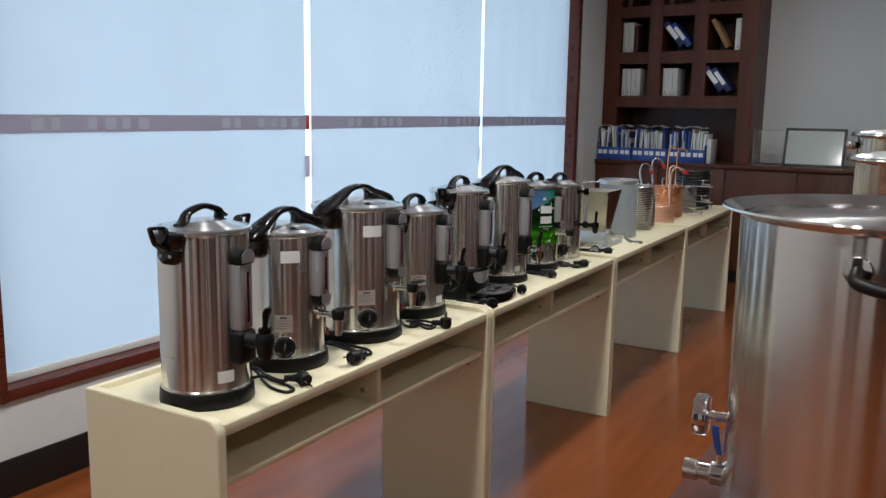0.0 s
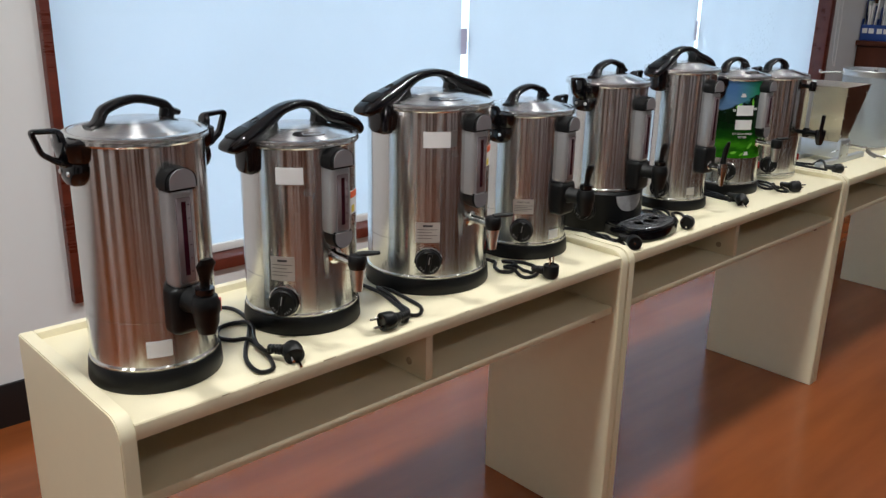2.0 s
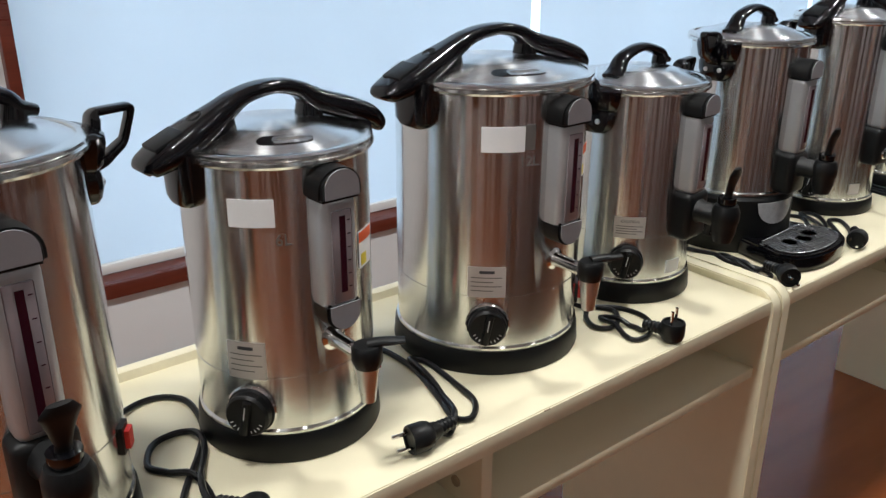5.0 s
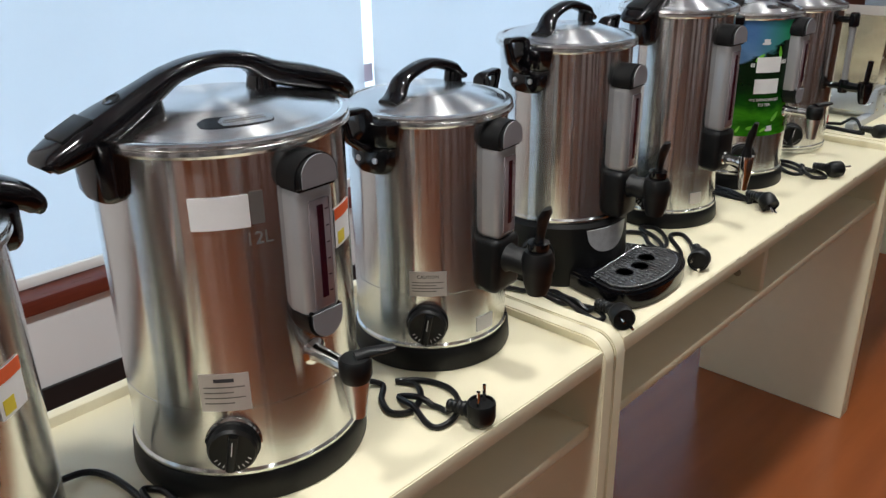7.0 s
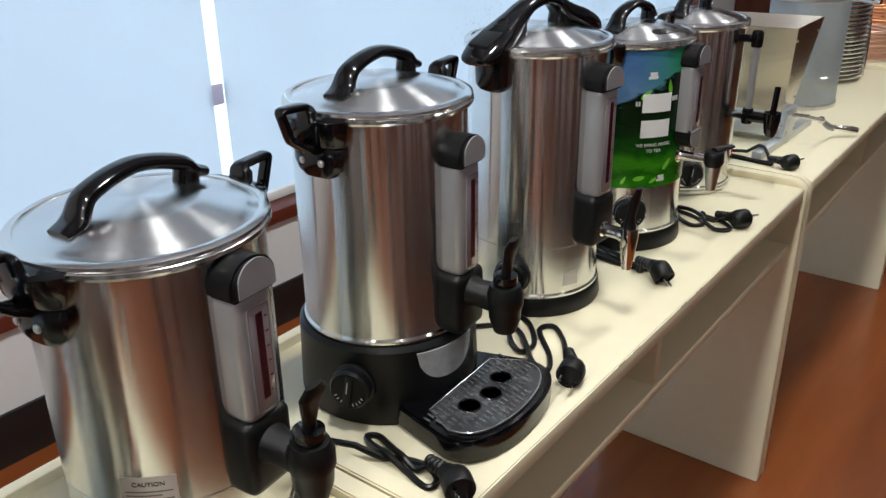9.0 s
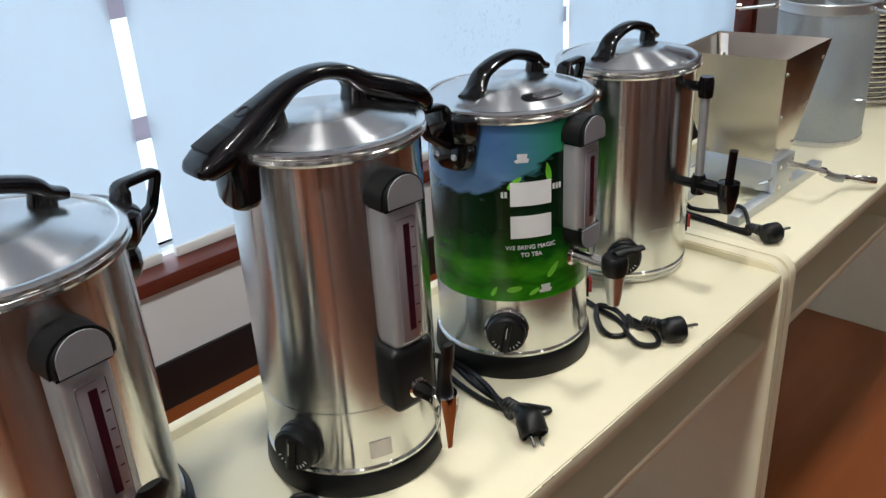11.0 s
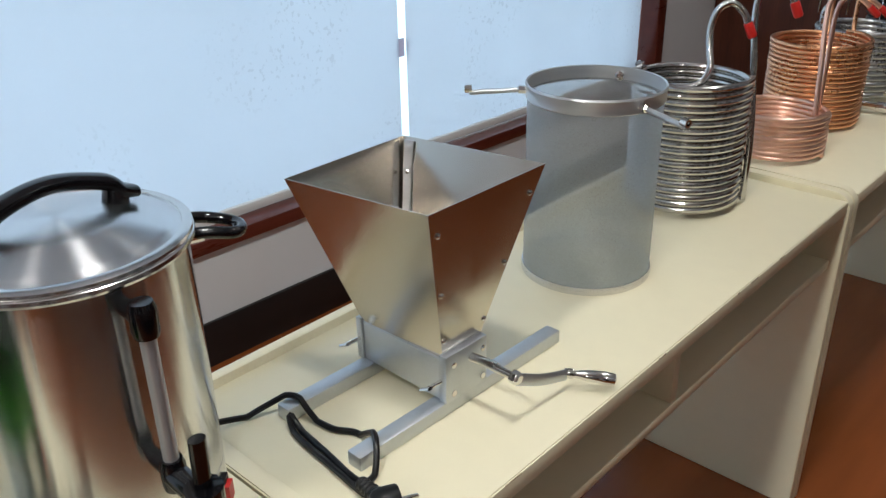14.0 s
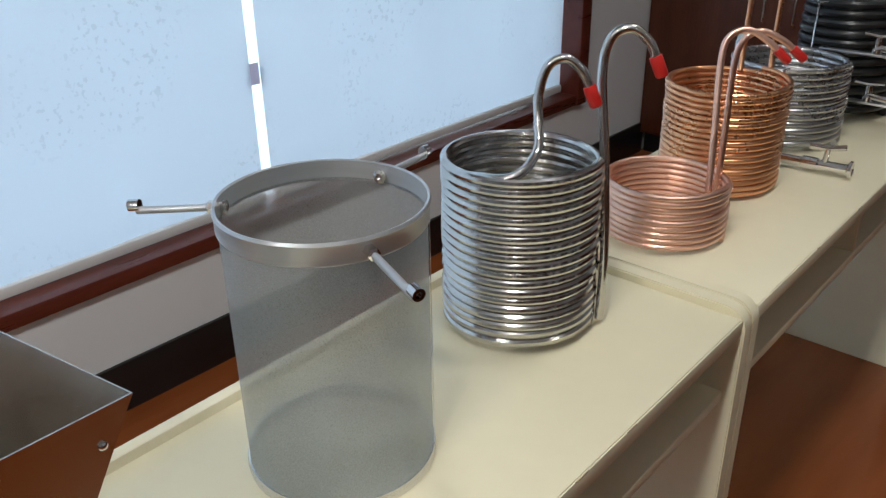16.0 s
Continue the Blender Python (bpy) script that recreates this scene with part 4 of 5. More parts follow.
u3 = urn(-1.419, 2.346, 2, 0.127, 0.032, 0.112, 0.377, "bar", "pipe", -42, 0.073, (0.202, 0.368), "wide brushed steel water urn with a locking lid bar", gauge_foot="cap", tap_z=0.154, lever_to=(0.018, 0.036, -0.005))
part("white_label", curved_plate(0.1280, -48, -24, 0.303, 0.334), PAPER, u3, "blank white sticker")
part("etched_logo", curved_plate(0.1278, -23.6, -18, 0.305, 0.336), ETCH, u3, "etched plain mark beside the sticker")
part("volume_mark", wrapped(lettering("12L", 0.018), 0.1276, -21, 0.290), ETCH, u3, "etched volume mark 12L")
note_label(u3, 0.1274, -54, -32, 0.111, 0.153)
vent_mark(u3, 0.127, 0.377, -22)
red_switch(u3, 0.127, 46, 0.070)
warning(u3, 0.1274, 26, 0.275)
u4 = urn(-1.431, 2.659, 6, 0.1035, 0.031, 0.110, 0.333, "ears", "plastic", -54, 0.070, (0.176, 0.329), "short brushed steel water urn with a black plastic tap", tap_z=0.150)
note_label(u4, 0.1039, -66, -40, 0.108, 0.142, "CAUTION")
part("white_label", curved_plate(0.1039, -16, 0, 0.045, 0.066), PAPER, u4, "blank white sticker near the base")
u5 = urn(-1.456, 2.990, 4, 0.102, 0, 0, 0.371, "ears", "plastic", -74, 0.055, (0.180, 0.345), "tall brushed steel urn on a black base with a drip tray", skirt=0.103, tap_z=0.158)
u6 = urn(-1.451, 3.319, -4, 0.099, 0.027, 0.107, 0.385, "bar", "chrome", -70, 0.064, (0.180, 0.366), "tall brushed steel water urn with a chrome tap", tap_z=0.132)
part("grey_label", curved_plate(0.0994, -26, -12, 0.045, 0.066), FILM, u6, "grey sticker near the base")
u7 = urn(-1.455, 3.615, 0, 0.102, 0.030, 0.113, 0.350, "ears", "pipe", -54, 0.072, (0.198, 0.346), "water urn wrapped in a green landscape print", upper=PICTURE, gauge_foot="cap", tap_z=0.160, lever_to=(0.016, 0.036, -0.005))
for z0, z1 in ((0.243, 0.273), (0.201, 0.230)):
    part("white_label", curved_plate(0.1042, -50, -22, z0, z1), PAPER, u7, "blank white sticker")
for a0, z0 in ((-56.0, 0.254), (-53.6, 0.254), (-20.8, 0.259), (-18.4, 0.259), (-16.0, 0.259)):
    part("name_bar", curved_plate(0.1040, a0, a0 + 1.7, z0, z0 + 0.0075, 0.0003, 3), WHITE_MARK, u7, "pale printed bar")
part("slogan", wrapped(lettering("WE BRING MAGIC", 0.0078), 0.1042, -36, 0.188), WHITE_MARK, u7, "printed words WE BRING MAGIC TO TEA")
part("slogan", wrapped(lettering("TO TEA", 0.0078), 0.1042, -36, 0.178), WHITE_MARK, u7)
for a, z, s, tilt in ((-47, 0.272, 0.011, 40), (-24, 0.283, 0.012, 100), (-20, 0.152, 0.012, 50), (-48, 0.131, 0.010, 10), (-34, 0.126, 0.008, 30), (-62, 0.128, 0.008, 60)):
    lf = bmesh.new()
    lf.faces.new([lf.verts.new((s * math.cos(2 * math.pi * i / 14) * math.cos(radians(tilt)) - 0.42 * s * math.sin(2 * math.pi * i / 14) * abs(math.sin(math.pi * i / 14)) * math.sin(radians(tilt)), s * math.cos(2 * math.pi * i / 14) * math.sin(radians(tilt)) + 0.42 * s * math.sin(2 * math.pi * i / 14) * math.cos(radians(tilt)), 0)) for i in range(14)])
    part("printed_leaf", wrapped(lf, 0.1041, a, z), LEAF, u7, "bright green printed leaf")
for a, z in ((-42, 0.302), (-26, 0.128)):
    cp = bmesh.new()
    cp.faces.new([cp.verts.new(q) for q in ((-0.007, -0.005, 0), (0.007, -0.005, 0), (0.009, -0.001, 0), (0.006, 0.001, 0), (0.007, 0.006, 0), (-0.006, 0.006, 0), (-0.005, 0.0, 0), (-0.009, -0.002, 0))])
    part("printed_cup", wrapped(cp, 0.1041, a, z), WHITE_MARK, u7, "small white printed cup")
vent_mark(u7, 0.102, 0.350, -16, True)
red_switch(u7, 0.102, 48, 0.075)

# drip tray in front of the tall urn
tray = bmesh.new()
prof = [(0.075, -0.072), (0.150, -0.094)] + [(0.155 + 0.050 * math.sin(radians(a)) ** 0.8, -0.092 * math.cos(radians(a))) for a in range(10, 171, 10)] + [(0.150, 0.094), (0.075, 0.072)]
prof = [(x + 0.010 if x > 0.1 else x, y * 1.08 - 0.008) for x, y in prof]
f = tray.faces.new([tray.verts.new((x, y, 0)) for x, y in prof])
ext = bmesh.ops.extrude_face_region(tray, geom=[f])
bmesh.ops.translate(tray, vec=(0, 0, 0.030), verts=[v for v in ext["geom"] if isinstance(v, bmesh.types.BMVert)])
bmesh.ops.bevel(tray, geom=[e for e in tray.edges if e.calc_face_angle(0) > 1.0], offset=0.004, segments=2, affect="EDGES")
tray_part = part("drip_tray", tray, BLACK, u5, "black rounded drip tray")
def plan_plate(outline, z0, z1):
    bm = bmesh.new()
    f = bm.faces.new([bm.verts.new((x, y, z0)) for x, y in outline])
    ext = bmesh.ops.extrude_face_region(bm, geom=[f])
    bmesh.ops.translate(bm, vec=(0, 0, z1 - z0), verts=[v for v in ext["geom"] if isinstance(v, bmesh.types.BMVert)])
    return bm


inner = [(0.120 + (x - 0.120) * 0.88 if x > 0.12 else 0.116, y * 0.86 - 0.001) for x, y in prof]
grille = part("tray_grille", plan_plate(inner, 0.0302, 0.0316), GRILLE, tray_part, "dark slotted drip grille")
part("grille_rim", sweep([(x, y, 0.0318) for x, y in inner] + [(*inner[0], 0.0318)], 0.0016, 0.0012, 8), RIB, tray_part, "bright grille edge")
HOLES = [(0.150, -0.042), (0.158, -0.006), (0.150, 0.030)]
rib_mesh = None
for i in range(6):
    for j in range(21):
        px, py = 0.124 + 0.0135 * i, -0.092 + 0.0083 * j + (0.004 if i % 2 else 0.0)
        mid = abs(py + 0.008) / 0.092
        if mid > 0.93 or px > 0.128 + 0.068 * math.sqrt(max(0.0, 1 - mid ** 2.2)) or any(math.hypot(px - hx, py - hy) < 0.0165 for hx, hy in HOLES):
            continue
        if rib_mesh is None:
            first = part("rib", box(-0.0050, 0.0050, -0.0015, 0.0015, 0, 0.0018, 0.0006, segs=1), RIB, tray_part)
            rib_mesh, rib = first.data, first
        else:
            rib = new("rib", rib_mesh)
            rib.parent = tray_part
        rib.matrix_basis = pose(px, py, 0.0314, 0, 0, -14)
for hx, hy in HOLES:
    part("drain_hole", moved(lathe([(0, 0), (0.0120, 0), (0.0125, 0.0012), (0.0135, 0.0014), (0.0145, 0.0004)], 24), pose(hx, hy, 0.0316)), BLACK, tray_part, "round black drain hole")
bd = bmesh.new()
cols = []
for i in range(25):
    s = -1 + 2 * i / 24
    low = 0.040 * math.sqrt(max(0.0, 1 - abs(s) ** 2.4)) + 0.0005
    ang = radians(-13 + 22 * s)
    cols.append([bd.verts.new((rr * math.cos(ang), rr * math.sin(ang), zz)) for rr in (0.1118, 0.1142) for zz in (0.094, 0.094 - low)])
for p, q in zip(cols, cols[1:]):
    for i0, i1 in ((0, 1), (1, 3), (3, 2), (2, 0)):
        bd.faces.new((p[i0], q[i0], q[i1], p[i1]))
for p in (cols[0], cols[-1]):
    bd.faces.new((p[0], p[1], p[3], p[2]))
bmesh.ops.recalc_face_normals(bd, faces=bd.faces[:])
part("badge", bd, SILVER, u5, "silver half-moon badge")

# plain urn with a glass tube gauge
u8 = urn(-1.483, 3.930, 0, 0.103, 0, 0.087, 0.330, "plain", None, -54, 0.048, None, "plain brushed steel water urn with a glass tube gauge")
for z in (0.305, 0.157):
    part("gauge_arm", rod((0.098, 0, z), (0.132, 0, z), 0.0075), BLACK, u8, "black gauge arm")
    part("gauge_nut", moved(lathe([(0, -0.014), (0.010, -0.014), (0.011, -0.010), (0.011, 0.010), (0.009, 0.016), (0, 0.016)], 16), pose(0.132, 0, z)), BLACK, u8)
part("glass_tube", rod((0.132, 0, 0.166), (0.132, 0, 0.296), 0.0065, 16), GAUGE, u8, "pale glass gauge tube")
t8 = part("tap", disc_on((0.130, 0, 0.157), (0.2, 0, 0.157), [(0, 0), (0.011, 0), (0.0105, 0.040), (0.009, 0.050), (0, 0.050)], 18), BLACK, u8, "black plastic tap")
part("spout", moved(lathe([(0, 0.014), (0.016, 0.012), (0.016, -0.004), (0.0120, -0.028), (0.008, -0.036), (0, -0.036)], 20), pose(0.180, 0, 0.159)), BLACK, t8)
part("lever", sweep(smooth_path([(0.180, 0, 0.167), (0.181, 0, 0.184), (0.182, 0, 0.204), (0.183, 0, 0.220)], 4), 0.0075, 0.006, 12, (0, 1, 0)), BLACK, t8, "black upright lever")
for s in (-1, 1):
    h = [(0.012, s * 0.105, 0.300), (0.020, s * 0.120, 0.302), (0.030, s * 0.150, 0.296), (0.004, s * 0.168, 0.292), (-0.022, s * 0.150, 0.296), (-0.026, s * 0.120, 0.302), (-0.020, s * 0.103, 0.300)]
    part("side_handle", sweep(smooth_path(h, 6), 0.006, segs=12), BLACK, u8, "black ring side handle")
    part("handle_bolt", disc_on((0.012, s * 0.100, 0.300), (0.020, s * 0.130, 0.300), [(0.010, 0), (0.010, 0.006), (0.007, 0.008), (0.007, 0.022), (0, 0.022)], 14), CHROME, u8, "chrome handle bolt")


red_switch(u8, 0.103, 42, 0.060)


# ---- power cords ----
def cord(start, pts, plug_at, pin, neck, label="black power cord with a two-pin plug lying on the desk"):
    """A cable from start along pts to a plug. pin: the way the pins point; neck: the way the cable leaves the plug."""
    c = thing("power_cord", pose(0, 0, 0), label, "power cord", "power cords on the desks")
    pin, neck = Vector(pin).normalized(), Vector(neck).normalized()
    flat_plug = abs(pin.z) < 0.7
    pa = Vector((plug_at[0], plug_at[1], DESK_H + (0.0178 if flat_plug else 0.0150)))
    root = pa + neck * 0.040
    line = smooth_path([(*start[:2], 0.0)] + [(x, y, 0.0) for x, y in pts] + [(root.x + neck.x * 0.008, root.y + neck.y * 0.008, 0.0), (root.x - neck.x * 0.004, root.y - neck.y * 0.004, 0.0)], 7)
    zs = []
    for i, q in enumerate(line):
        z = DESK_H + 0.0040
        if min(abs(q.y - 2.806), abs(q.y - 4.054)) < 0.034:
            z += 0.0135
        if q.y > 4.146 and min(abs(q.x + 1.523), abs(q.x + 1.393)) < 0.017:
            z += 0.0205
        for j in range(0, i - 9):
            if (q.xy - line[j].xy).length < 0.0072:
                z = max(z, zs[j] + 0.0072)
        zs.append(z)
    zs = [max(zs[max(0, i - 1):i + 2]) for i in range(len(zs))]
    zs = [sum(zs[max(0, i - 2):i + 3]) / len(zs[max(0, i - 2):i + 3]) for i in range(len(zs))]
    for i in range(min(8, len(zs))):
        zs[i] += start[2] * (1 - i / 8) ** 2
    for i in range(4):
        zs[-1 - i] += (root.z - zs[-1]) * (1 - i / 4)
    part("cable", sweep([(q.x, q.y, z) for q, z in zip(line, zs)], 0.0039, segs=8), RUBBER, c, "black rubber cable")
    head = part("plug", disc_on(pa - pin * 0.0145, pa + pin, [(0, 0), (0.0110, 0.0), (0.0155, 0.004), (0.0174, 0.011), (0.0174, 0.028), (0.0163, 0.030), (0.0145, 0.030), (0.0140, 0.027), (0, 0.027)], 24), MATT_BLACK, c, "round black plug")
    base = pa if neck.dot(pin) > -0.7 else pa - pin * 0.006
    part("strain_relief", disc_on(base, base + neck, [(0, 0), (0.0125, 0.002), (0.0105, 0.016)] + [(0.0062 + 0.0013 * (i % 2) + 0.0022 * (1 - i / 8), 0.020 + 0.0030 * i) for i in range(9)] + [(0, 0.045)], 14), MATT_BLACK, head, "ribbed cable sleeve")
    side = pin.cross(Vector((0, 0, 1))) if flat_plug else neck.cross(pin)
    side = (side.normalized() * 0.75 + Vector((0, 0, 0.66 if flat_plug else 0))).normalized()
    for k in (-1, 1):
        q = pa + pin * 0.012 + side * 0.0085 * k
        part("pin", rod(q, q + pin * 0.022, 0.0023, 10), CHROME, head, "metal plug pin")
    return c


cord((-1.445, 1.780, 0.03), [(-1.52, 1.865), (-1.50, 1.915), (-1.43, 1.913), (-1.375, 1.885), (-1.325, 1.850), (-1.272, 1.822), (-1.225, 1.817), (-1.222, 1.842), (-1.275, 1.862), (-1.327, 1.867), (-1.362, 1.846), (-1.388, 1.832), (-1.426, 1.854), (-1.426, 1.893), (-1.385, 1.896), (-1.335, 1.872), (-1.300, 1.860)], (-1.232, 1.886), (0.86, -0.30, -0.25), (-0.80, -0.55, 0))
cord((-1.470, 2.105, 0.02), [(-1.48, 2.175), (-1.40, 2.192), (-1.315, 2.175), (-1.262, 2.160), (-1.246, 2.176), (-1.272, 2.203), (-1.320, 2.211), (-1.390, 2.215), (-1.400, 2.196), (-1.330, 2.186), (-1.268, 2.166)], (-1.234, 2.092), (-0.15, -1, 0), (-0.10, 1, 0))
cord((-1.400, 2.478, 0.02), [(-1.377, 2.512), (-1.350, 2.488), (-1.322, 2.477), (-1.306, 2.494), (-1.318, 2.524), (-1.344, 2.541), (-1.368, 2.530), (-1.342, 2.556), (-1.305, 2.563), (-1.272, 2.545), (-1.256, 2.513), (-1.263, 2.490), (-1.302, 2.498), (-1.340, 2.508), (-1.306, 2.519), (-1.285, 2.524)], (-1.230, 2.538), (0, 0, 1), (-0.95, -0.30, 0), "black power cord, its plug lying with the pins up")
cord((-1.440, 2.768, 0.02), [(-1.425, 2.815), (-1.400, 2.825), (-1.361, 2.842), (-1.324, 2.864), (-1.295, 2.870), (-1.272, 2.858), (-1.275, 2.842), (-1.312, 2.850), (-1.350, 2.855), (-1.385, 2.868), (-1.372, 2.878), (-1.330, 2.862), (-1.305, 2.858)], (-1.243, 2.856), (0.75, -0.60, 0), (-0.95, 0.15, 0))
cord((-1.450, 3.100, 0.03), [(-1.434, 3.160), (-1.403, 3.177), (-1.372, 3.147), (-1.348, 3.136), (-1.346, 3.164), (-1.380, 3.206), (-1.408, 3.217), (-1.420, 3.198), (-1.378, 3.178), (-1.325, 3.124), (-1.296, 3.118), (-1.312, 3.150), (-1.360, 3.200), (-1.350, 3.222), (-1.318, 3.196)], (-1.258, 3.116), (0.25, -0.95, 0), (-0.62, 0.78, 0))
cord((-1.500, 3.408, 0.02), [(-1.514, 3.495), (-1.478, 3.506), (-1.416, 3.489), (-1.361, 3.482), (-1.328, 3.497), (-1.306, 3.505), (-1.322, 3.480), (-1.377, 3.469), (-1.450, 3.480), (-1.478, 3.496), (-1.429, 3.501), (-1.366, 3.476)], (-1.296, 3.456), (0.70, -0.40, -0.5), (-0.98, 0.20, 0))
cord((-1.490, 3.712, 0.02), [(-1.480, 3.768), (-1.406, 3.753), (-1.363, 3.741), (-1.333, 3.719), (-1.345, 3.699), (-1.371, 3.710), (-1.402, 3.746), (-1.376, 3.753), (-1.343, 3.733), (-1.330, 3.712), (-1.300, 3.705), (-1.285, 3.722), (-1.308, 3.746), (-1.351, 3.755), (-1.345, 3.744)], (-1.278, 3.745), (0.55, 0.83, 0), (-0.98, -0.05, 0))
cord((-1.540, 4.012, 0.03), [(-1.560, 4.100), (-1.534, 4.165), (-1.498, 4.173), (-1.461, 4.178), (-1.433, 4.192), (-1.396, 4.186), (-1.365, 4.157), (-1.372, 4.138), (-1.438, 4.145), (-1.505, 4.151), (-1.480, 4.140), (-1.415, 4.134), (-1.375, 4.130)], (-1.312, 4.124), (0.45, 0.89, 0), (-0.97, 0.10, 0))

# ---- grain mill ----
mill = thing("grain_mill", pose(-1.467, 4.312, DESK_H), "hand-cranked grain mill with a sheet metal hopper", "grain mill")
for x, far in ((-0.056, 0.09), (0.074, 0.205)):
    part("rail", box(x - 0.011, x + 0.011, -0.160, far, 0.0, 0.019, 0.0015), MILLED, mill, "square aluminium rail")
part("mill_body", box(-0.0615, 0.0755, -0.022, 0.045, 0.0195, 0.0765, 0.001), MILLED, mill, "aluminium roller housing")
part("end_plate", box(0.0760, 0.0880, -0.025, 0.048, 0.0195, 0.0850, 0.001), MILLED, mill, "aluminium end plate")
part("end_plate", box(-0.0720, -0.0620, -0.025, 0.048, 0.0195, 0.0800, 0.001), MILLED, mill)


def frustum(low, high, z0, z1, thick):
    """Open four-sided hopper wall between two rings of four corners."""
    bm = bmesh.new()

    def ring(q, z, o):
        cx, cy = sum(p[0] for p in q) / 4, sum(p[1] for p in q) / 4
        return [bm.verts.new((x - math.copysign(o, x - cx), y - math.copysign(o, y - cy), z)) for x, y in q]
    a, b, c, d = ring(low, z0, 0), ring(high, z1, 0), ring(high, z1, thick), ring(low, z0, thick)
    for p, q in ((a, b), (b, c), (c, d), (d, a)):
        for i in range(4):
            j = (i + 1) % 4
            bm.faces.new((p[i], p[j], q[j], q[i]))
    return bm


# corners of the hopper, its foot and its mouth
H0 = ((-0.062, -0.022), (0.076, -0.018), (0.076, 0.046), (-0.062, 0.046))
H1 = ((-0.110, -0.086), (0.093, -0.053), (0.088, 0.154), (-0.121, 0.118))
HZ0, HZ1 = 0.0770, 0.277
part("hopper", frustum(H0, H1, HZ0, HZ1, 0.0012), SHEET, mill, "four-sided bright sheet metal hopper", 20)


def on_hopper(corner, to, share, f):
    """A point on the wall between two corners, share of the way along it and f of the way up."""
    p0, p1 = Vector(H0[corner]).lerp(Vector(H0[to]), share), Vector(H1[corner]).lerp(Vector(H1[to]), share)
    q = p0.lerp(p1, f)
    return Vector((q.x, q.y, HZ0 + (HZ1 - HZ0) * f))


tab = bmesh.new()
tv = []
for f in (0.04, 0.985):
    for inset in (0.004, 0.0055):
        for share in (0.03, 0.10):
            tv.append(tab.verts.new(on_hopper(3, 2, share, f) - Vector((0, inset, 0))))
for ids in ((0, 1, 3, 2), (4, 6, 7, 5), (0, 4, 5, 1), (2, 3, 7, 6), (0, 2, 6, 4), (1, 5, 7, 3)):
    tab.faces.new([tv[i] for i in ids])
part("corner_tab", tab, SATIN, mill, "riveted corner tab inside the hopper")
RIVET = [(0.0035, -0.001), (0.0035, 0.0012), (0.002, 0.0025), (0, 0.0028)]
for f in (0.45, 0.80):
    q = on_hopper(3, 2, 0.065, f) - Vector((0, 0.0055, 0))
    part("rivet", disc_on(q, q + Vector((0, -1, 0.5)), RIVET, 10), CHROME, mill)
for f in (0.12, 0.45, 0.85):
    for share in (0.06, 0.94):
        q = on_hopper(1, 2, share, f)
        part("rivet", disc_on(q, q + Vector((1, 0, -0.2)), RIVET, 10), CHROME, mill)
        q = on_hopper(0, 3, share, f)
        part("rivet", disc_on(q, q + Vector((-1, 0, -0.2)), RIVET, 10), CHROME, mill)
for x in (-0.0725, 0.0885):
    for y in (-0.012, 0.040):
        for z in (0.030, 0.070):
            s = 1 if x > 0 else -1
            part("screw", disc_on((x - 0.002 * s, y, z), (x + s, y, z), [(0.0042, 0), (0.0042, 0.003), (0, 0.004)], 10), CHROME, mill)
for x in (-0.066, 0.080):
    part("adjuster", rod((x, -0.025, 0.050), (x - 0.004, -0.048, 0.048), 0.0026), CHROME, mill, "small wing screw")
    part("adjuster_wing", sweep([(x - 0.012, -0.047, 0.044), (x + 0.004, -0.048, 0.053)], 0.0022, 0.004, 8), CHROME, mill)
part("shaft", rod((0.086, 0.018, 0.068), (0.152, 0.024, 0.064), 0.005), CHROME, mill, "threaded crank shaft")
part("thread", sweep([(0.089 + 0.00032 * i, 0.0183 + 0.00003 * i + 0.0054 * math.cos(i * 0.9), 0.0678 + 0.0054 * math.sin(i * 0.9)) for i in range(120)], 0.0007, segs=5), CHROME, mill, "screw thread on the shaft")
part("shaft_nut", disc_on((0.148, 0.024, 0.064), (0.21, 0.026, 0.062), [(0, 0), (0.0085, 0), (0.0085, 0.008), (0.006, 0.012), (0, 0.012)], 6), CHROME, mill)
crank = part("crank_arm", sweep(smooth_path([(0.156, 0.025, 0.062), (0.158, 0.070, 0.040), (0.160, 0.118, 0.024)], 4), 0.008, 0.0022, 8, (0, 0.5, 1)), MILLED, mill, "flat steel crank arm")
part("crank_handle", disc_on((0.156, 0.118, 0.025), (0.210, 0.163, 0.016), [(0, 0), (0.006, 0), (0.0065, 0.010), (0.0045, 0.014), (0.0075, 0.030), (0.0085, 0.050), (0.007, 0.064), (0, 0.067)], 16), CHROME, crank, "polished crank handle")

# ---- mesh basket ----
BR, BH = 0.102, 0.302
bask = thing("mesh_basket", pose(-1.491, 4.734, DESK_H + 0.0005), "tall steel mesh basket with three hanging rods", "mesh basket")
part("mesh_wall", lathe([(BR - 0.001, 0.010), (BR - 0.001, BH - 0.017)], 96), SCREEN, bask, "fine woven steel mesh wall")
part("mesh_seam", curved_plate(BR + 0.0002, 40, 43, 0.01, BH - 0.017, 0.0006, 3), SATIN, bask, "welded seam")
part("mesh_floor", lathe([(BR - 0.002, 0.006), (0, 0.006)], 96), SCREEN, bask, "fine mesh floor")
part("bottom_ring", lathe([(BR - 0.004, 0.0), (BR + 0.0015, 0.0), (BR + 0.0022, 0.006), (BR + 0.001, 0.012), (BR - 0.001, 0.012), (BR - 0.003, 0.004), (BR - 0.004, 0.0)], 96), LID, bask, "steel bottom ring")
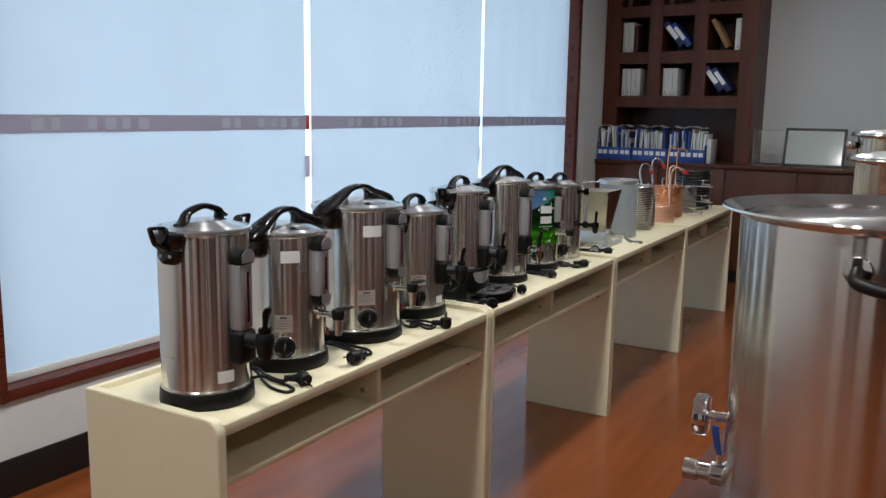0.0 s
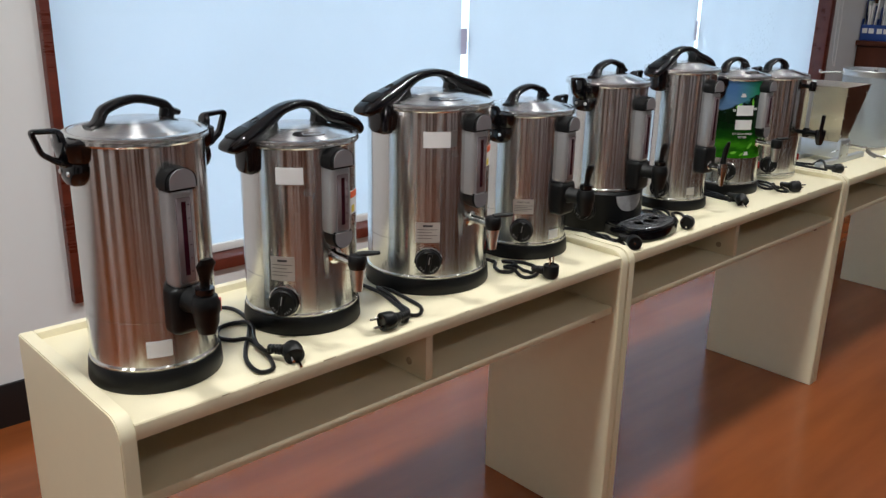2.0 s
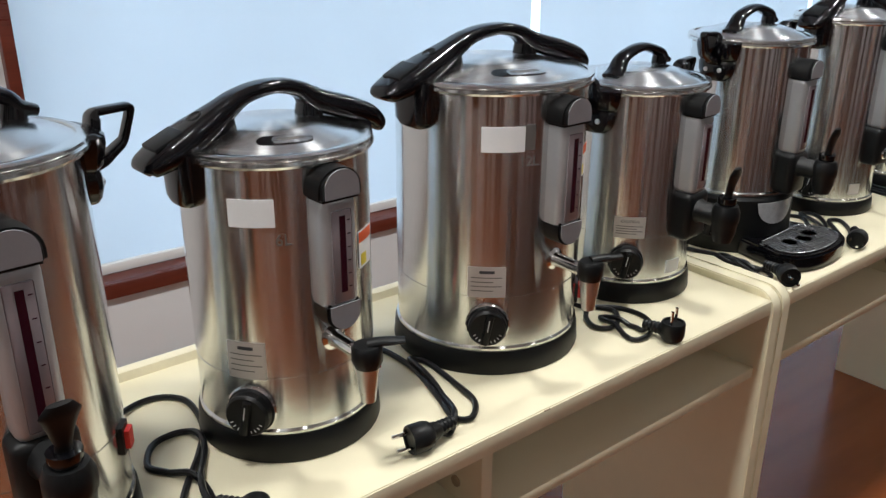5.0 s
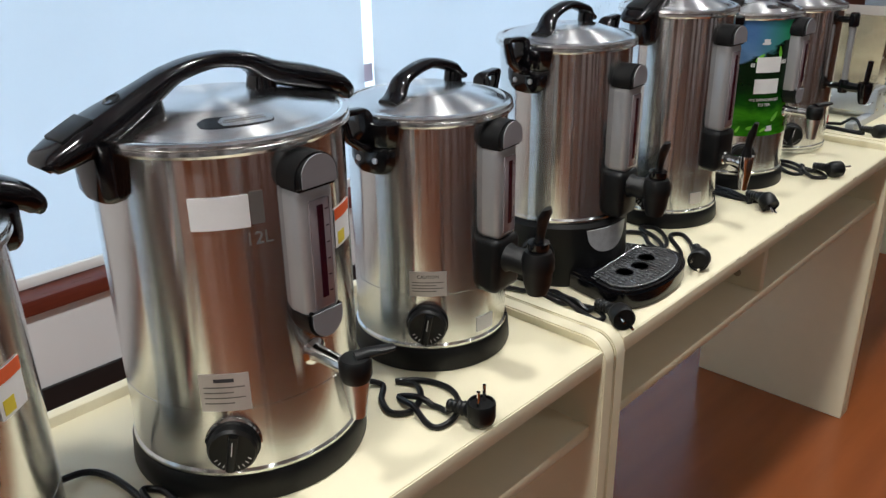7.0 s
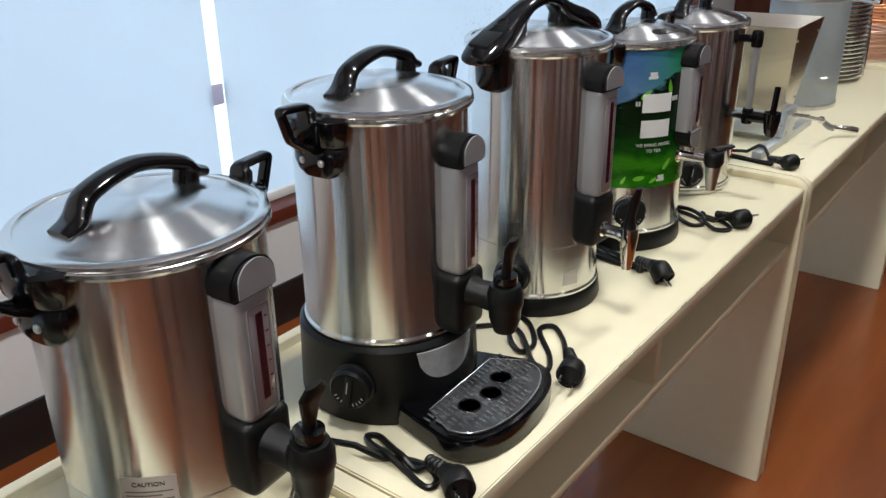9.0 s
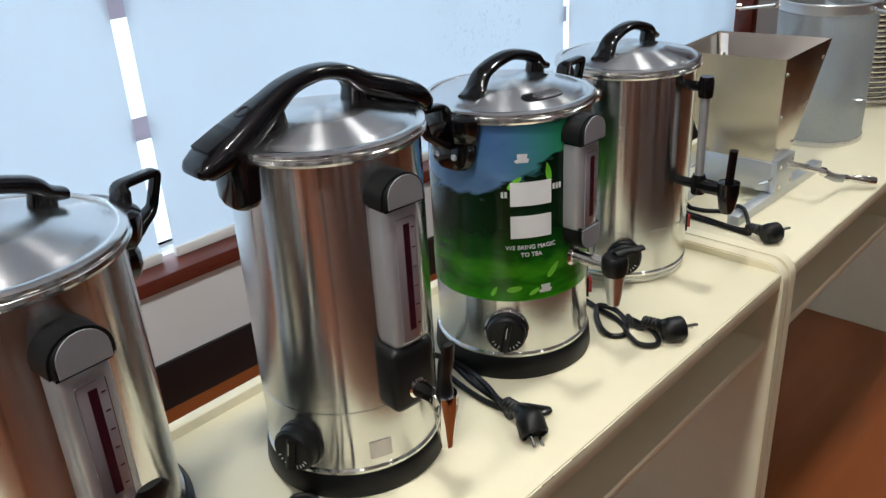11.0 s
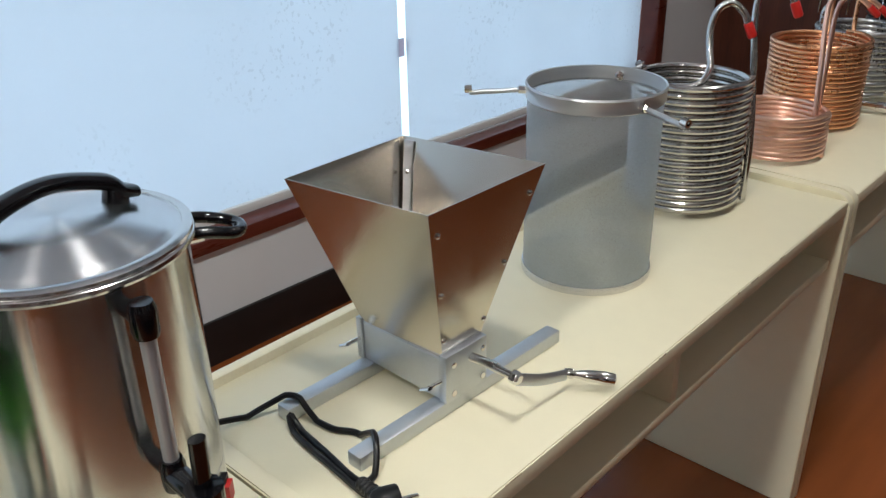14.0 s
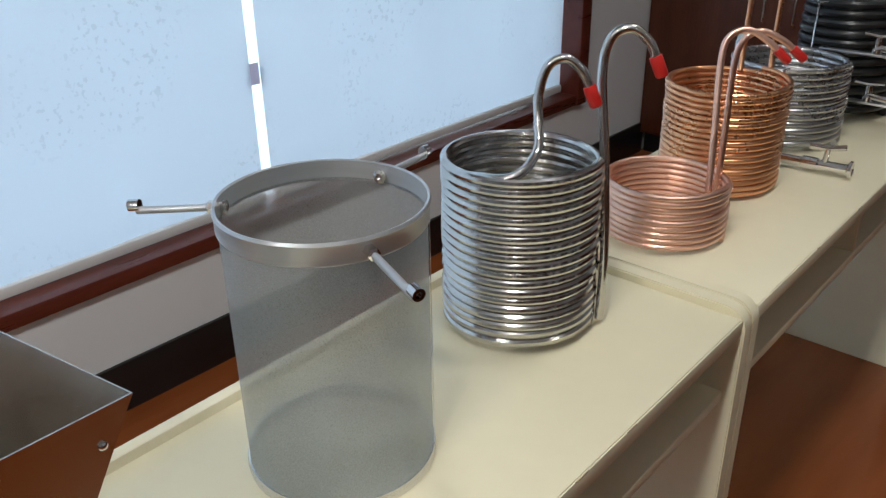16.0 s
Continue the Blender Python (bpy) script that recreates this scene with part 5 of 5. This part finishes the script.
part("top_band", lathe([(BR, BH - 0.021), (BR + 0.0015, BH - 0.019), (BR + 0.0015, BH - 0.003), (BR + 0.003, BH), (BR + 0.0015, BH + 0.003), (BR - 0.001, BH + 0.002), (BR - 0.001, BH - 0.020), (BR, BH - 0.021)], 96), BANDSTEEL, bask, "plain steel top band with a rolled rim")
for a in (-143, -18, 102):
    d = Vector((math.cos(radians(a)), math.sin(radians(a)), 0))
    q = d * BR + Vector((0, 0, BH - 0.0105))
    rd = part("hanging_rod", rod(q, q + d * 0.086 + Vector((0, 0, -0.006)), 0.0038), BANDSTEEL, bask, "steel hanging rod")
    part("rod_nut", disc_on(q, q + d, [(0, -0.004), (0.0065, -0.004), (0.0065, 0.012), (0.004, 0.014), (0, 0.014)], 6), CHROME, rd)
    part("rod_tip", disc_on(q + d * 0.082, q + d * 0.112 + Vector((0, 0, -0.002)), [(0, 0), (0.0060, 0), (0.0060, 0.011), (0.003, 0.011), (0.003, 0.002), (0, 0.002)], 14), CHROME, rd)
    part("inner_bolt", disc_on(q - d * 0.002, q - d, [(0.0075, 0), (0.0075, 0.004), (0.004, 0.005), (0.004, 0.001), (0, 0.001)], 14), CHROME, rd)


# ---- tube coils ----
def helix(r, z0, pitch, turns, start=0.0, squash=0.0, n=40, seed=0):
    rn = random.Random(seed)
    wob = [rn.uniform(-1, 1) for _ in range(turns + 2)]
    out = []
    for i in range(turns * n + 1):
        t = i / n
        k, f = int(t), t - int(t)
        w = squash * (wob[k] * (1 - f) + wob[k + 1] * f)
        a = 2 * math.pi * t + radians(start)
        out.append(((r + w) * math.cos(a), (r + w) * math.sin(a), z0 + pitch * t))
    return out


def red_cap(owner, a, b, r):
    part("red_cap", disc_on(a, b, [(0, 0), (r, 0), (r * 1.05, 0.004), (r * 1.05, 0.024), (r * 0.8, 0.027), (0, 0.027)], 16), RED, owner, "red plastic end cap")


def coil(name, label, x, y, r, tube, turns, material, start, risers, pitch=None, seed=1, lift=0.0):
    c = thing(name, pose(x, y, DESK_H + 0.0005 + lift), label, "cooling coil", "tube coils on the desks")
    pitch = pitch or tube * 2.04
    part("coil", sweep(helix(r - tube, tube, pitch, turns, start, 0.0016, seed=seed), tube, segs=10), material, c)
    for pts, capped in risers:
        p = smooth_path(pts, 7)
        rs = part("riser", sweep(p, tube * 0.98, segs=12), material, c, "upright tube end")
        if capped:
            red_cap(rs, p[-1] - (p[-1] - p[-2]).normalized() * 0.006, p[-1] + (p[-1] - p[-2]), tube * 1.3)
    return c


R_ = Vector((0.744, 0.668, 0))   # along the row towards the aisle
F_ = Vector((-0.668, 0.744, 0))  # away from the aisle


def at(r_, f_, z):
    return tuple(R_ * r_ + F_ * f_ + Vector((0, 0, z)))


coil("steel_cooling_coil", "polished steel tube coil with two hooked red-capped ends", -1.521, 5.092, 0.107, 0.0062, 19, TUBE, 20,
     [([at(-0.075, -0.062, 0.236), at(-0.02, -0.095, 0.246), at(0.012, -0.055, 0.262), at(0.016, -0.030, 0.290), at(0.016, -0.020, 0.325), at(0.026, -0.020, 0.360), at(0.048, -0.022, 0.370), at(0.068, -0.026, 0.354), at(0.078, -0.030, 0.332)], True),
      ([at(0.110, -0.026, 0.008), at(0.111, -0.022, 0.12), at(0.103, -0.008, 0.260), at(0.096, 0.0, 0.345), at(0.104, 0.002, 0.388), at(0.128, 0.0, 0.400), at(0.150, -0.004, 0.384), at(0.160, -0.008, 0.362)], True)], pitch=0.01245, seed=3)
coil("small_copper_coil", "short pale copper tube coil with hooked capped ends", -1.506, 5.474, 0.103, 0.0052, 9, COPPER_PALE, 10,
     [([at(0.048, -0.072, 0.05), at(0.050, -0.055, 0.18), at(0.053, -0.03, 0.29), at(0.062, -0.022, 0.330), at(0.090, -0.022, 0.342), at(0.120, -0.03, 0.326), at(0.138, -0.034, 0.310)], True),
      ([at(0.090, 0.020, 0.02), at(0.091, 0.020, 0.17), at(0.090, 0.018, 0.280), at(0.100, 0.018, 0.318), at(0.126, 0.016, 0.331), at(0.158, 0.01, 0.318), at(0.178, 0.006, 0.302)], True)], pitch=0.0106, seed=5)
coil("copper_cooling_coil", "tall bright copper tube coil with two upright ends", -1.543, 5.748, 0.113, 0.0053, 18, COPPER, 80,
     [([at(0.050, 0.09, 0.19), at(0.054, 0.10, 0.24), at(0.058, 0.10, 0.40), at(0.072, 0.10, 0.438), at(0.100, 0.10, 0.440), at(0.13, 0.10, 0.425)], False),
      ([at(0.098, 0.06, 0.19), at(0.100, 0.07, 0.24), at(0.104, 0.07, 0.395), at(0.118, 0.07, 0.428), at(0.145, 0.07, 0.430), at(0.170, 0.07, 0.412)], False)], pitch=0.0108, seed=7)
coil("grey_steel_coil", "wide grey steel tube coil", -1.557, 6.085, 0.124, 0.0068, 12, GREY_TUBE, 0,
     [([at(-0.116, -0.02, 0.166), at(-0.124, -0.02, 0.195), at(-0.122, -0.02, 0.218), at(-0.112, -0.015, 0.228)], False)], pitch=0.0140, seed=9)
hs = thing("hose_coil", pose(-1.532, 6.370, DESK_H + 0.0005), "tall coil of black hose held in a thin steel frame", "hose coil")
part("hose", sweep(helix(0.105, 0.0105, 0.0212, 12, 0, 0.002, seed=11), 0.0105, segs=10), HOSE, hs, "glossy black hose")
part("wire_frame", sweep(smooth_path([at(-0.112, -0.06, 0.0), at(-0.112, -0.06, 0.24), at(-0.10, -0.06, 0.262), at(0.10, -0.06, 0.262), at(0.116, -0.06, 0.24), at(0.116, -0.06, 0.0)], 5), 0.0022, segs=8), CHROME, hs, "bent steel wire")
part("flat_bar", box(-0.02, 0.17, -0.145, -0.128, 0.165, 0.170, 0.001), SATIN, hs, "flat steel bar")
part("flat_bar", box(-0.02, 0.17, -0.145, -0.128, 0.060, 0.065, 0.001), SATIN, hs)
for z in (0.172, 0.067):
    vv = part("valve", disc_on((0.10, -0.136, z), (0.10, -0.136, z + 1), [(0, 0), (0.011, 0), (0.011, 0.010), (0.007, 0.014), (0.007, 0.034), (0, 0.036)], 14), CHROME, hs, "small chrome valve")
    part("valve_handle", sweep([(0.070, -0.140, z + 0.040), (0.100, -0.136, z + 0.037), (0.130, -0.132, z + 0.040)], 0.0035, 0.0055, 8), CHROME, vv)
    part("valve_outlet", rod((0.10, -0.136, z + 0.012), (0.155, -0.136, z + 0.006), 0.0075), CHROME, vv)

pipe = thing("valve_fitting", pose(-1.404, 5.910, DESK_H + 0.0215), "polished steel valve fitting with a flanged end", "valve")
part("pipe", disc_on((-0.075, -0.01, -0.004), (0.06, 0.006, -0.004), [(0, 0), (0.0095, 0), (0.0095, 0.040), (0.013, 0.042), (0.013, 0.070), (0.010, 0.073), (0.010, 0.126), (0, 0.126)], 20), CHROME, pipe, "polished pipe")
part("flange", disc_on((0.050, 0.004, -0.003), (0.08, 0.007, -0.003), [(0, 0), (0.012, 0), (0.0175, 0.004), (0.0175, 0.009), (0.012, 0.010), (0.010, 0.004), (0, 0.004)], 24), CHROME, pipe, "round flange")
part("stem", rod((0.008, 0.0, 0.004), (0.010, 0.0, 0.030), 0.006), CHROME, pipe)
part("valve_handle", sweep([(-0.022, -0.012, 0.034), (0.010, 0.0, 0.031), (0.040, 0.012, 0.036)], 0.006, 0.004, 10), CHROME, pipe, "short lever handle")

# ---- large kettles on the table ----
table = thing("meeting_table", pose(0.66, 3.55, 0), "large dark red polished wooden table", "table")
part("tabletop", box(-0.98, 0.98, -1.95, 1.95, 0.70, 0.75, 0.006), POLISHED, table)
for sx in (-0.75, 0.75):
    for sy in (-1.6, 1.6):
        part("leg", box(sx - 0.05, sx + 0.05, sy - 0.05, sy + 0.05, 0, 0.70, 0.004), REDWOOD, table)


def kettle(x, y, r, h, label, lid=True):
    k = thing("brew_kettle", pose(x, y, 0.7505), label, "kettle", "large kettles on the table")
    part("body", lathe([(0, 0), (r - 0.012, 0), (r - 0.002, 0.006), (r, 0.014), (r, h - 0.014), (r + 0.004, h - 0.008), (r + 0.022, h - 0.005), (r + 0.026, h), (r + 0.022, h + 0.004), (r + 0.004, h + 0.003), (r - 0.003, h - 0.004), (r - 0.003, h - 0.02), (0, h - 0.02)] if lid else
                       [(0, 0), (r - 0.012, 0), (r - 0.002, 0.006), (r, 0.014), (r, h - 0.012), (r + 0.003, h - 0.008), (r + 0.024, h - 0.001), (r + 0.029, h + 0.001), (r + 0.028, h + 0.004), (r + 0.020, h + 0.003), (r - 0.003, h - 0.010), (r - 0.003, 0.016), (0, 0.010)], 96), STEEL, k, "brushed steel body")
    if lid:
        part("lid", lathe([(r + 0.020, h + 0.004), (r + 0.024, h + 0.008), (r + 0.018, h + 0.013), (r * 0.8, h + 0.020), (0, h + 0.034)], 72), LID, k, "steel lid")
    return k


k1 = kettle(-0.015, 1.822, 0.222, 0.512, "large open brushed steel brewing kettle with a valve", False)
part("inner_lid", lathe([(0.215, 0.492), (0.205, 0.496), (0.16, 0.500), (0, 0.506)], 72), LID, k1, "recessed steel lid")
dl = Vector((-0.995, -0.08, 0)).normalized()
q = dl * 0.186 + Vector((0, 0, 0.152))
th = part("thermometer", disc_on(q, q + dl, [(0, -0.006), (0.013, -0.006), (0.013, 0.030), (0.008, 0.032), (0.008, 0.062), (0.013, 0.064), (0.034, 0.066), (0.036, 0.072), (0.036, 0.086), (0.032, 0.088), (0, 0.086)], 36), CHROME, k1, "chrome dial thermometer")
q = dl * 0.192 + Vector((0, 0, 0.052))
bv = part("ball_valve", disc_on(q, q + dl, [(0, -0.006), (0.015, -0.006), (0.015, 0.020), (0.020, 0.022), (0.020, 0.048), (0.014, 0.052), (0.014, 0.070), (0.018, 0.072), (0.018, 0.094), (0.012, 0.094), (0.012, 0.080), (0, 0.080)], 24), CHROME, k1, "steel ball valve")
q = dl * 0.228 + Vector((0, 0, 0.070))
part("stem", rod(q, q + Vector((0, 0, 0.018)), 0.007), CHROME, bv)
part("valve_lever", sweep(smooth_path([q + Vector((0, 0, 0.014)), q + Vector((-0.002, -0.012, 0.030)), q + Vector((-0.006, -0.02, 0.060)), q + Vector((-0.006, -0.022, 0.074))], 4), 0.0060, 0.003, 10, (1, 0, 0)), BLUE, bv, "blue valve lever")
a = radians(-85)
hd = [Vector((0.222 * math.cos(a + t), 0.222 * math.sin(a + t), 0)) for t in (-0.22, 0.22)]
o = Vector((math.cos(a), math.sin(a), 0))
part("side_handle", sweep(smooth_path([hd[0] + Vector((0, 0, 0.455)), hd[0] + o * 0.035 + Vector((0, 0, 0.445)), hd[0] * 0.6 + hd[1] * 0.4 + o * 0.060 + Vector((0, 0, 0.44)), hd[1] * 0.6 + hd[0] * 0.4 + o * 0.060 + Vector((0, 0, 0.44)), hd[1] + o * 0.035 + Vector((0, 0, 0.445)), hd[1] + Vector((0, 0, 0.455))], 5), 0.009, segs=12), MATT_BLACK, k1, "black sleeved side handle")
for p in hd:
    part("handle_plate", disc_on(p * 0.985 + Vector((0, 0, 0.455)), p * 2 + Vector((0, 0, 0.455)), [(0, 0), (0.020, 0), (0.018, 0.008), (0, 0.010)], 16), CHROME, k1, "round riveted handle plate")
k2 = kettle(-0.065, 3.20, 0.150, 0.530, "steel kettle with a lid and a black side handle")
part("side_handle", sweep(smooth_path([(-0.02, -0.150, 0.49), (-0.025, -0.20, 0.50), (0.03, -0.215, 0.50), (0.09, -0.20, 0.50), (0.085, -0.14, 0.49)], 5), 0.013, segs=12), BLACK, k2, "thick black handle")
k3 = kettle(-0.110, 4.00, 0.180, 0.585, "tall steel kettle with clamps on its lid")
part("clamp", box(-0.215, -0.178, -0.06, -0.02, 0.53, 0.56, 0.004), CHROME, k3, "chrome lid clamp")

# ---- far cabinets and bookcase ----
CY = 7.625
cab = thing("low_cabinet", pose(0, 0, 0), "long low dark red wooden cabinet", "cabinet")
part("body", box(WALL_X + 0.005, 2.4, CY + 0.012, ROOM_Y1 - 0.005, 0.10, 0.962), REDWOOD, cab)
part("toe_kick", box(WALL_X + 0.015, 2.38, CY + 0.05, ROOM_Y1 - 0.01, 0.0, 0.10), BASE, cab, "black toe kick")
part("countertop", box(WALL_X + 0.003, 2.42, CY - 0.02, ROOM_Y1 - 0.004, 0.962, 0.995, 0.004), REDWOOD, cab)
for i in range(9):
    x0 = WALL_X + 0.02 + 0.565 * i
    dr = part("door", box(x0, x0 + 0.555, CY, CY + 0.0118, 0.115, 0.952, 0.003), REDWOOD, cab)
    hx = x0 + (0.50 if i % 2 == 0 else 0.055)
    part("handle", sweep(smooth_path([(hx, CY, 0.66), (hx, CY - 0.028, 0.67), (hx, CY - 0.030, 0.72), (hx, CY - 0.028, 0.77), (hx, CY, 0.78)], 4), 0.005, segs=10), CHROME, dr, "chrome bow handle")

BX0, BX1, BY0, BY1, BZ0, BZ1 = WALL_X + 0.006, -1.458, 7.745, 8.214, 0.996, 2.76
bc = thing("bookcase", pose(0, 0, 0), "tall dark red wooden bookcase with square niches", "bookcase")
part("back_panel", box(BX0, BX1, BY1 - 0.02, BY1, BZ0, BZ1), SHADED_WOOD, bc)
COLS = ((-2.617, -2.360), (-2.246, -1.975), (-1.860, -1.588))
ROWS_Z = ((1.557, 1.833), (1.934, 2.228), (2.323, 2.610))
xs = [BX0, *[v for c in COLS for v in c], BX1]
for i in range(0, 8, 2):
    part("upright", box(xs[i], xs[i + 1], BY0, BY1 - 0.021, 1.4555, BZ1), REDWOOD, bc)
part("upright", box(BX0, -2.625, BY0, BY1 - 0.021, BZ0, 1.455), REDWOOD, bc)
part("upright", box(-1.580, BX1, BY0, BY1 - 0.021, BZ0, 1.455), REDWOOD, bc)
zs = [1.4555, *[v for c in ROWS_Z for v in c], BZ1]
for c0, c1 in COLS:
    for i in range(0, 8, 2):
        part("rail", box(c0 + 0.001, c1 - 0.001, BY0 + 0.002, BY1 - 0.022, zs[i], zs[i + 1]), REDWOOD, bc)


def binder(x, y, z, w, h, d, material, tilt, label, spine=None):
    b = thing("binder", pose(x, y, z, 0, tilt, 0), label, "binder", "binders in the bookcase")
    part("cover", box(0, w, 0, d, 0, h, 0.003), material, b)
    if spine:
        part("spine_label", box(w * 0.15, w * 0.85, -0.0012, 0.0002, h * 0.3, h * 0.85), spine, b, "white spine label")
    for k in range(2):
        part("spine_hole", box(w * 0.4, w * 0.6, -0.0012, 0.0002, h * (0.06 + 0.07 * k), h * (0.09 + 0.07 * k)), INK, b)


SY = BY0 + 0.03
for i in range(4):
    binder(-2.601 + 0.042 * i, SY + 0.01, 1.5580, 0.040, 0.235, 0.24, BOOKWHITE, 0, "white ring binder standing in a bookcase niche")
for i in range(3):
    binder(-2.231 + 0.043 * i, SY + 0.01, 1.5580, 0.041, 0.235, 0.24, BOOKWHITE, 0, "white ring binder standing in a bookcase niche")
binder(-1.749, SY, 1.5915, 0.055, 0.235, 0.24, DEEPBLUE, -38, "dark blue binder leaning in a bookcase niche", PAPER)
binder(-1.679, SY, 1.5865, 0.045, 0.235, 0.24, DEEPBLUE, -38, "dark blue binder leaning in a bookcase niche", PAPER)
for i in range(2):
    binder(-2.609 + 0.050 * i, SY + 0.01, 1.9350, 0.046, 0.255, 0.24, BOOKWHITE, 0, "white ring binder standing in a bookcase niche")
binder(-2.507, SY + 0.01, 1.9350, 0.035, 0.230, 0.24, SHADED_WOOD, 0, "dark folder standing in a bookcase niche")
binder(-2.099, SY, 1.9690, 0.055, 0.245, 0.24, DEEPBLUE, -40, "dark blue binder leaning in a bookcase niche", PAPER)
binder(-2.034, SY, 1.9640, 0.045, 0.240, 0.24, BLUE, -40, "blue binder leaning in a bookcase niche", PAPER)
binder(-1.714, SY, 1.9510, 0.032, 0.265, 0.24, TAN, -30, "tan folder leaning in a bookcase niche")
binder(-1.644, SY + 0.01, 1.9350, 0.050, 0.255, 0.24, BOOKWHITE, 0, "white ring binder standing in a bookcase niche")
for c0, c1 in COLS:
    binder(c0 + 0.03, SY + 0.01, 2.3235, 0.05, 0.22, 0.24, SHADED_WOOD, 0, "dark folder standing in a bookcase niche")

rn = random.Random(5)
for b0 in range(3):
    x0 = -2.752 + 0.322 * b0
    fb = thing("file_box", pose(x0, 7.645, 0.9955), "blue plastic file box packed with folders and papers", "file box", "file boxes on the cabinet")
    part("box_front", box(0, 0.312, 0, 0.004, 0, 0.110, 0.001), BLUE, fb)
    part("box_back", box(0, 0.312, 0.235, 0.239, 0, 0.240, 0.001), BLUE, fb)
    part("box_floor", box(0.001, 0.311, 0.0045, 0.2345, 0, 0.004), BLUE, fb)
    for k in range(4):
        part("box_wall", box(0.102 * k, 0.102 * k + 0.003, 0.0045, 0.2345, 0.0045, 0.15 + 0.0), BLUE, fb)
        if k < 3:
            for j in range(2):
                part("name_label", box(0.012 + 0.102 * k + 0.045 * j, 0.048 + 0.102 * k + 0.045 * j, -0.0012, 0.0002, 0.050, 0.085), PAPER, fb, "white label card")
    for k in range(3):
        x = 0.102 * k + 0.008
        while x < 0.102 * k + 0.088:
            w = rn.uniform(0.006, 0.016)
            h = rn.uniform(0.225, 0.290)
            part("folder", moved(box(0, w, 0.012, 0.228, 0.0045, h, 0.001), pose(x, 0, 0, 0, rn.uniform(-3, 4), 0)), rn.choice([BOOKWHITE, PAPER, BLUE, DEEPBLUE, PAPER, BOOKWHITE, GREYBOARD]), fb)
            x += w + 0.003
    lp = bmesh.new()
    rows = [[lp.verts.new((0.02 + 0.27 * i / 8, 0.02 + 0.19 * j / 4, 0.297 + 0.008 * math.sin(i * 1.3 + b0) + 0.005 * math.cos(j * 2 + i))) for i in range(9)] for j in range(5)]
    for r0, r1 in zip(rows, rows[1:]):
        for i in range(8):
            lp.faces.new((r0[i], r0[i + 1], r1[i + 1], r1[i]))
    bmesh.ops.solidify(lp, geom=lp.faces[:], thickness=0.002)
    part("loose_paper", lp, PAPER, fb, "loose curled papers on top")
binder(-1.785, 7.66, 0.9955, 0.035, 0.20, 0.20, BOOKWHITE, 0, "white folder standing beside the file boxes")

board = thing("framed_board", pose(-1.205, 7.80, 0.996, -14, 0, 0), "pale framed board leaning on the cabinet top", "board")
part("panel", box(0.02, 0.445, 0.004, 0.010, 0.02, 0.30), GREYBOARD, board, "glossy pale board")
for q in ((0, 0.465, 0, 0.022), (0, 0.465, 0.298, 0.32)):
    part("frame_bar", box(q[0], q[1], 0, 0.018, q[2], q[3], 0.003), DARKFRAME, board, "dark grey frame bar")
for q in ((0, 0.022), (0.443, 0.465)):
    part("frame_bar", box(q[0], q[1], 0, 0.018, 0.0225, 0.2975, 0.003), DARKFRAME, board)
stand = thing("glass_holder", pose(-1.428, 7.74, 0.996), "clear glass display panel with thin dark edges", "glass panel")
gp = part("pane", box(0.003, 0.225, 0, 0.004, 0.004, 0.285), GLASS, stand, "clear glass")
for q in ((0, 0.228, 0.285, 0.289), (0, 0.228, 0, 0.004)):
    part("edge", box(q[0], q[1], -0.001, 0.005, q[2], q[3]), FACE, stand)
part("edge", box(0, 0.003, -0.001, 0.005, 0.004, 0.285), FACE, stand)
for z0, z1, s in ((0.285, 0.255, 1), (0.004, 0.034, 1)):
    part("corner_brace", rod((0.002, 0.002, z1), (0.035, 0.002, z0), 0.0025, 6), INK, stand)
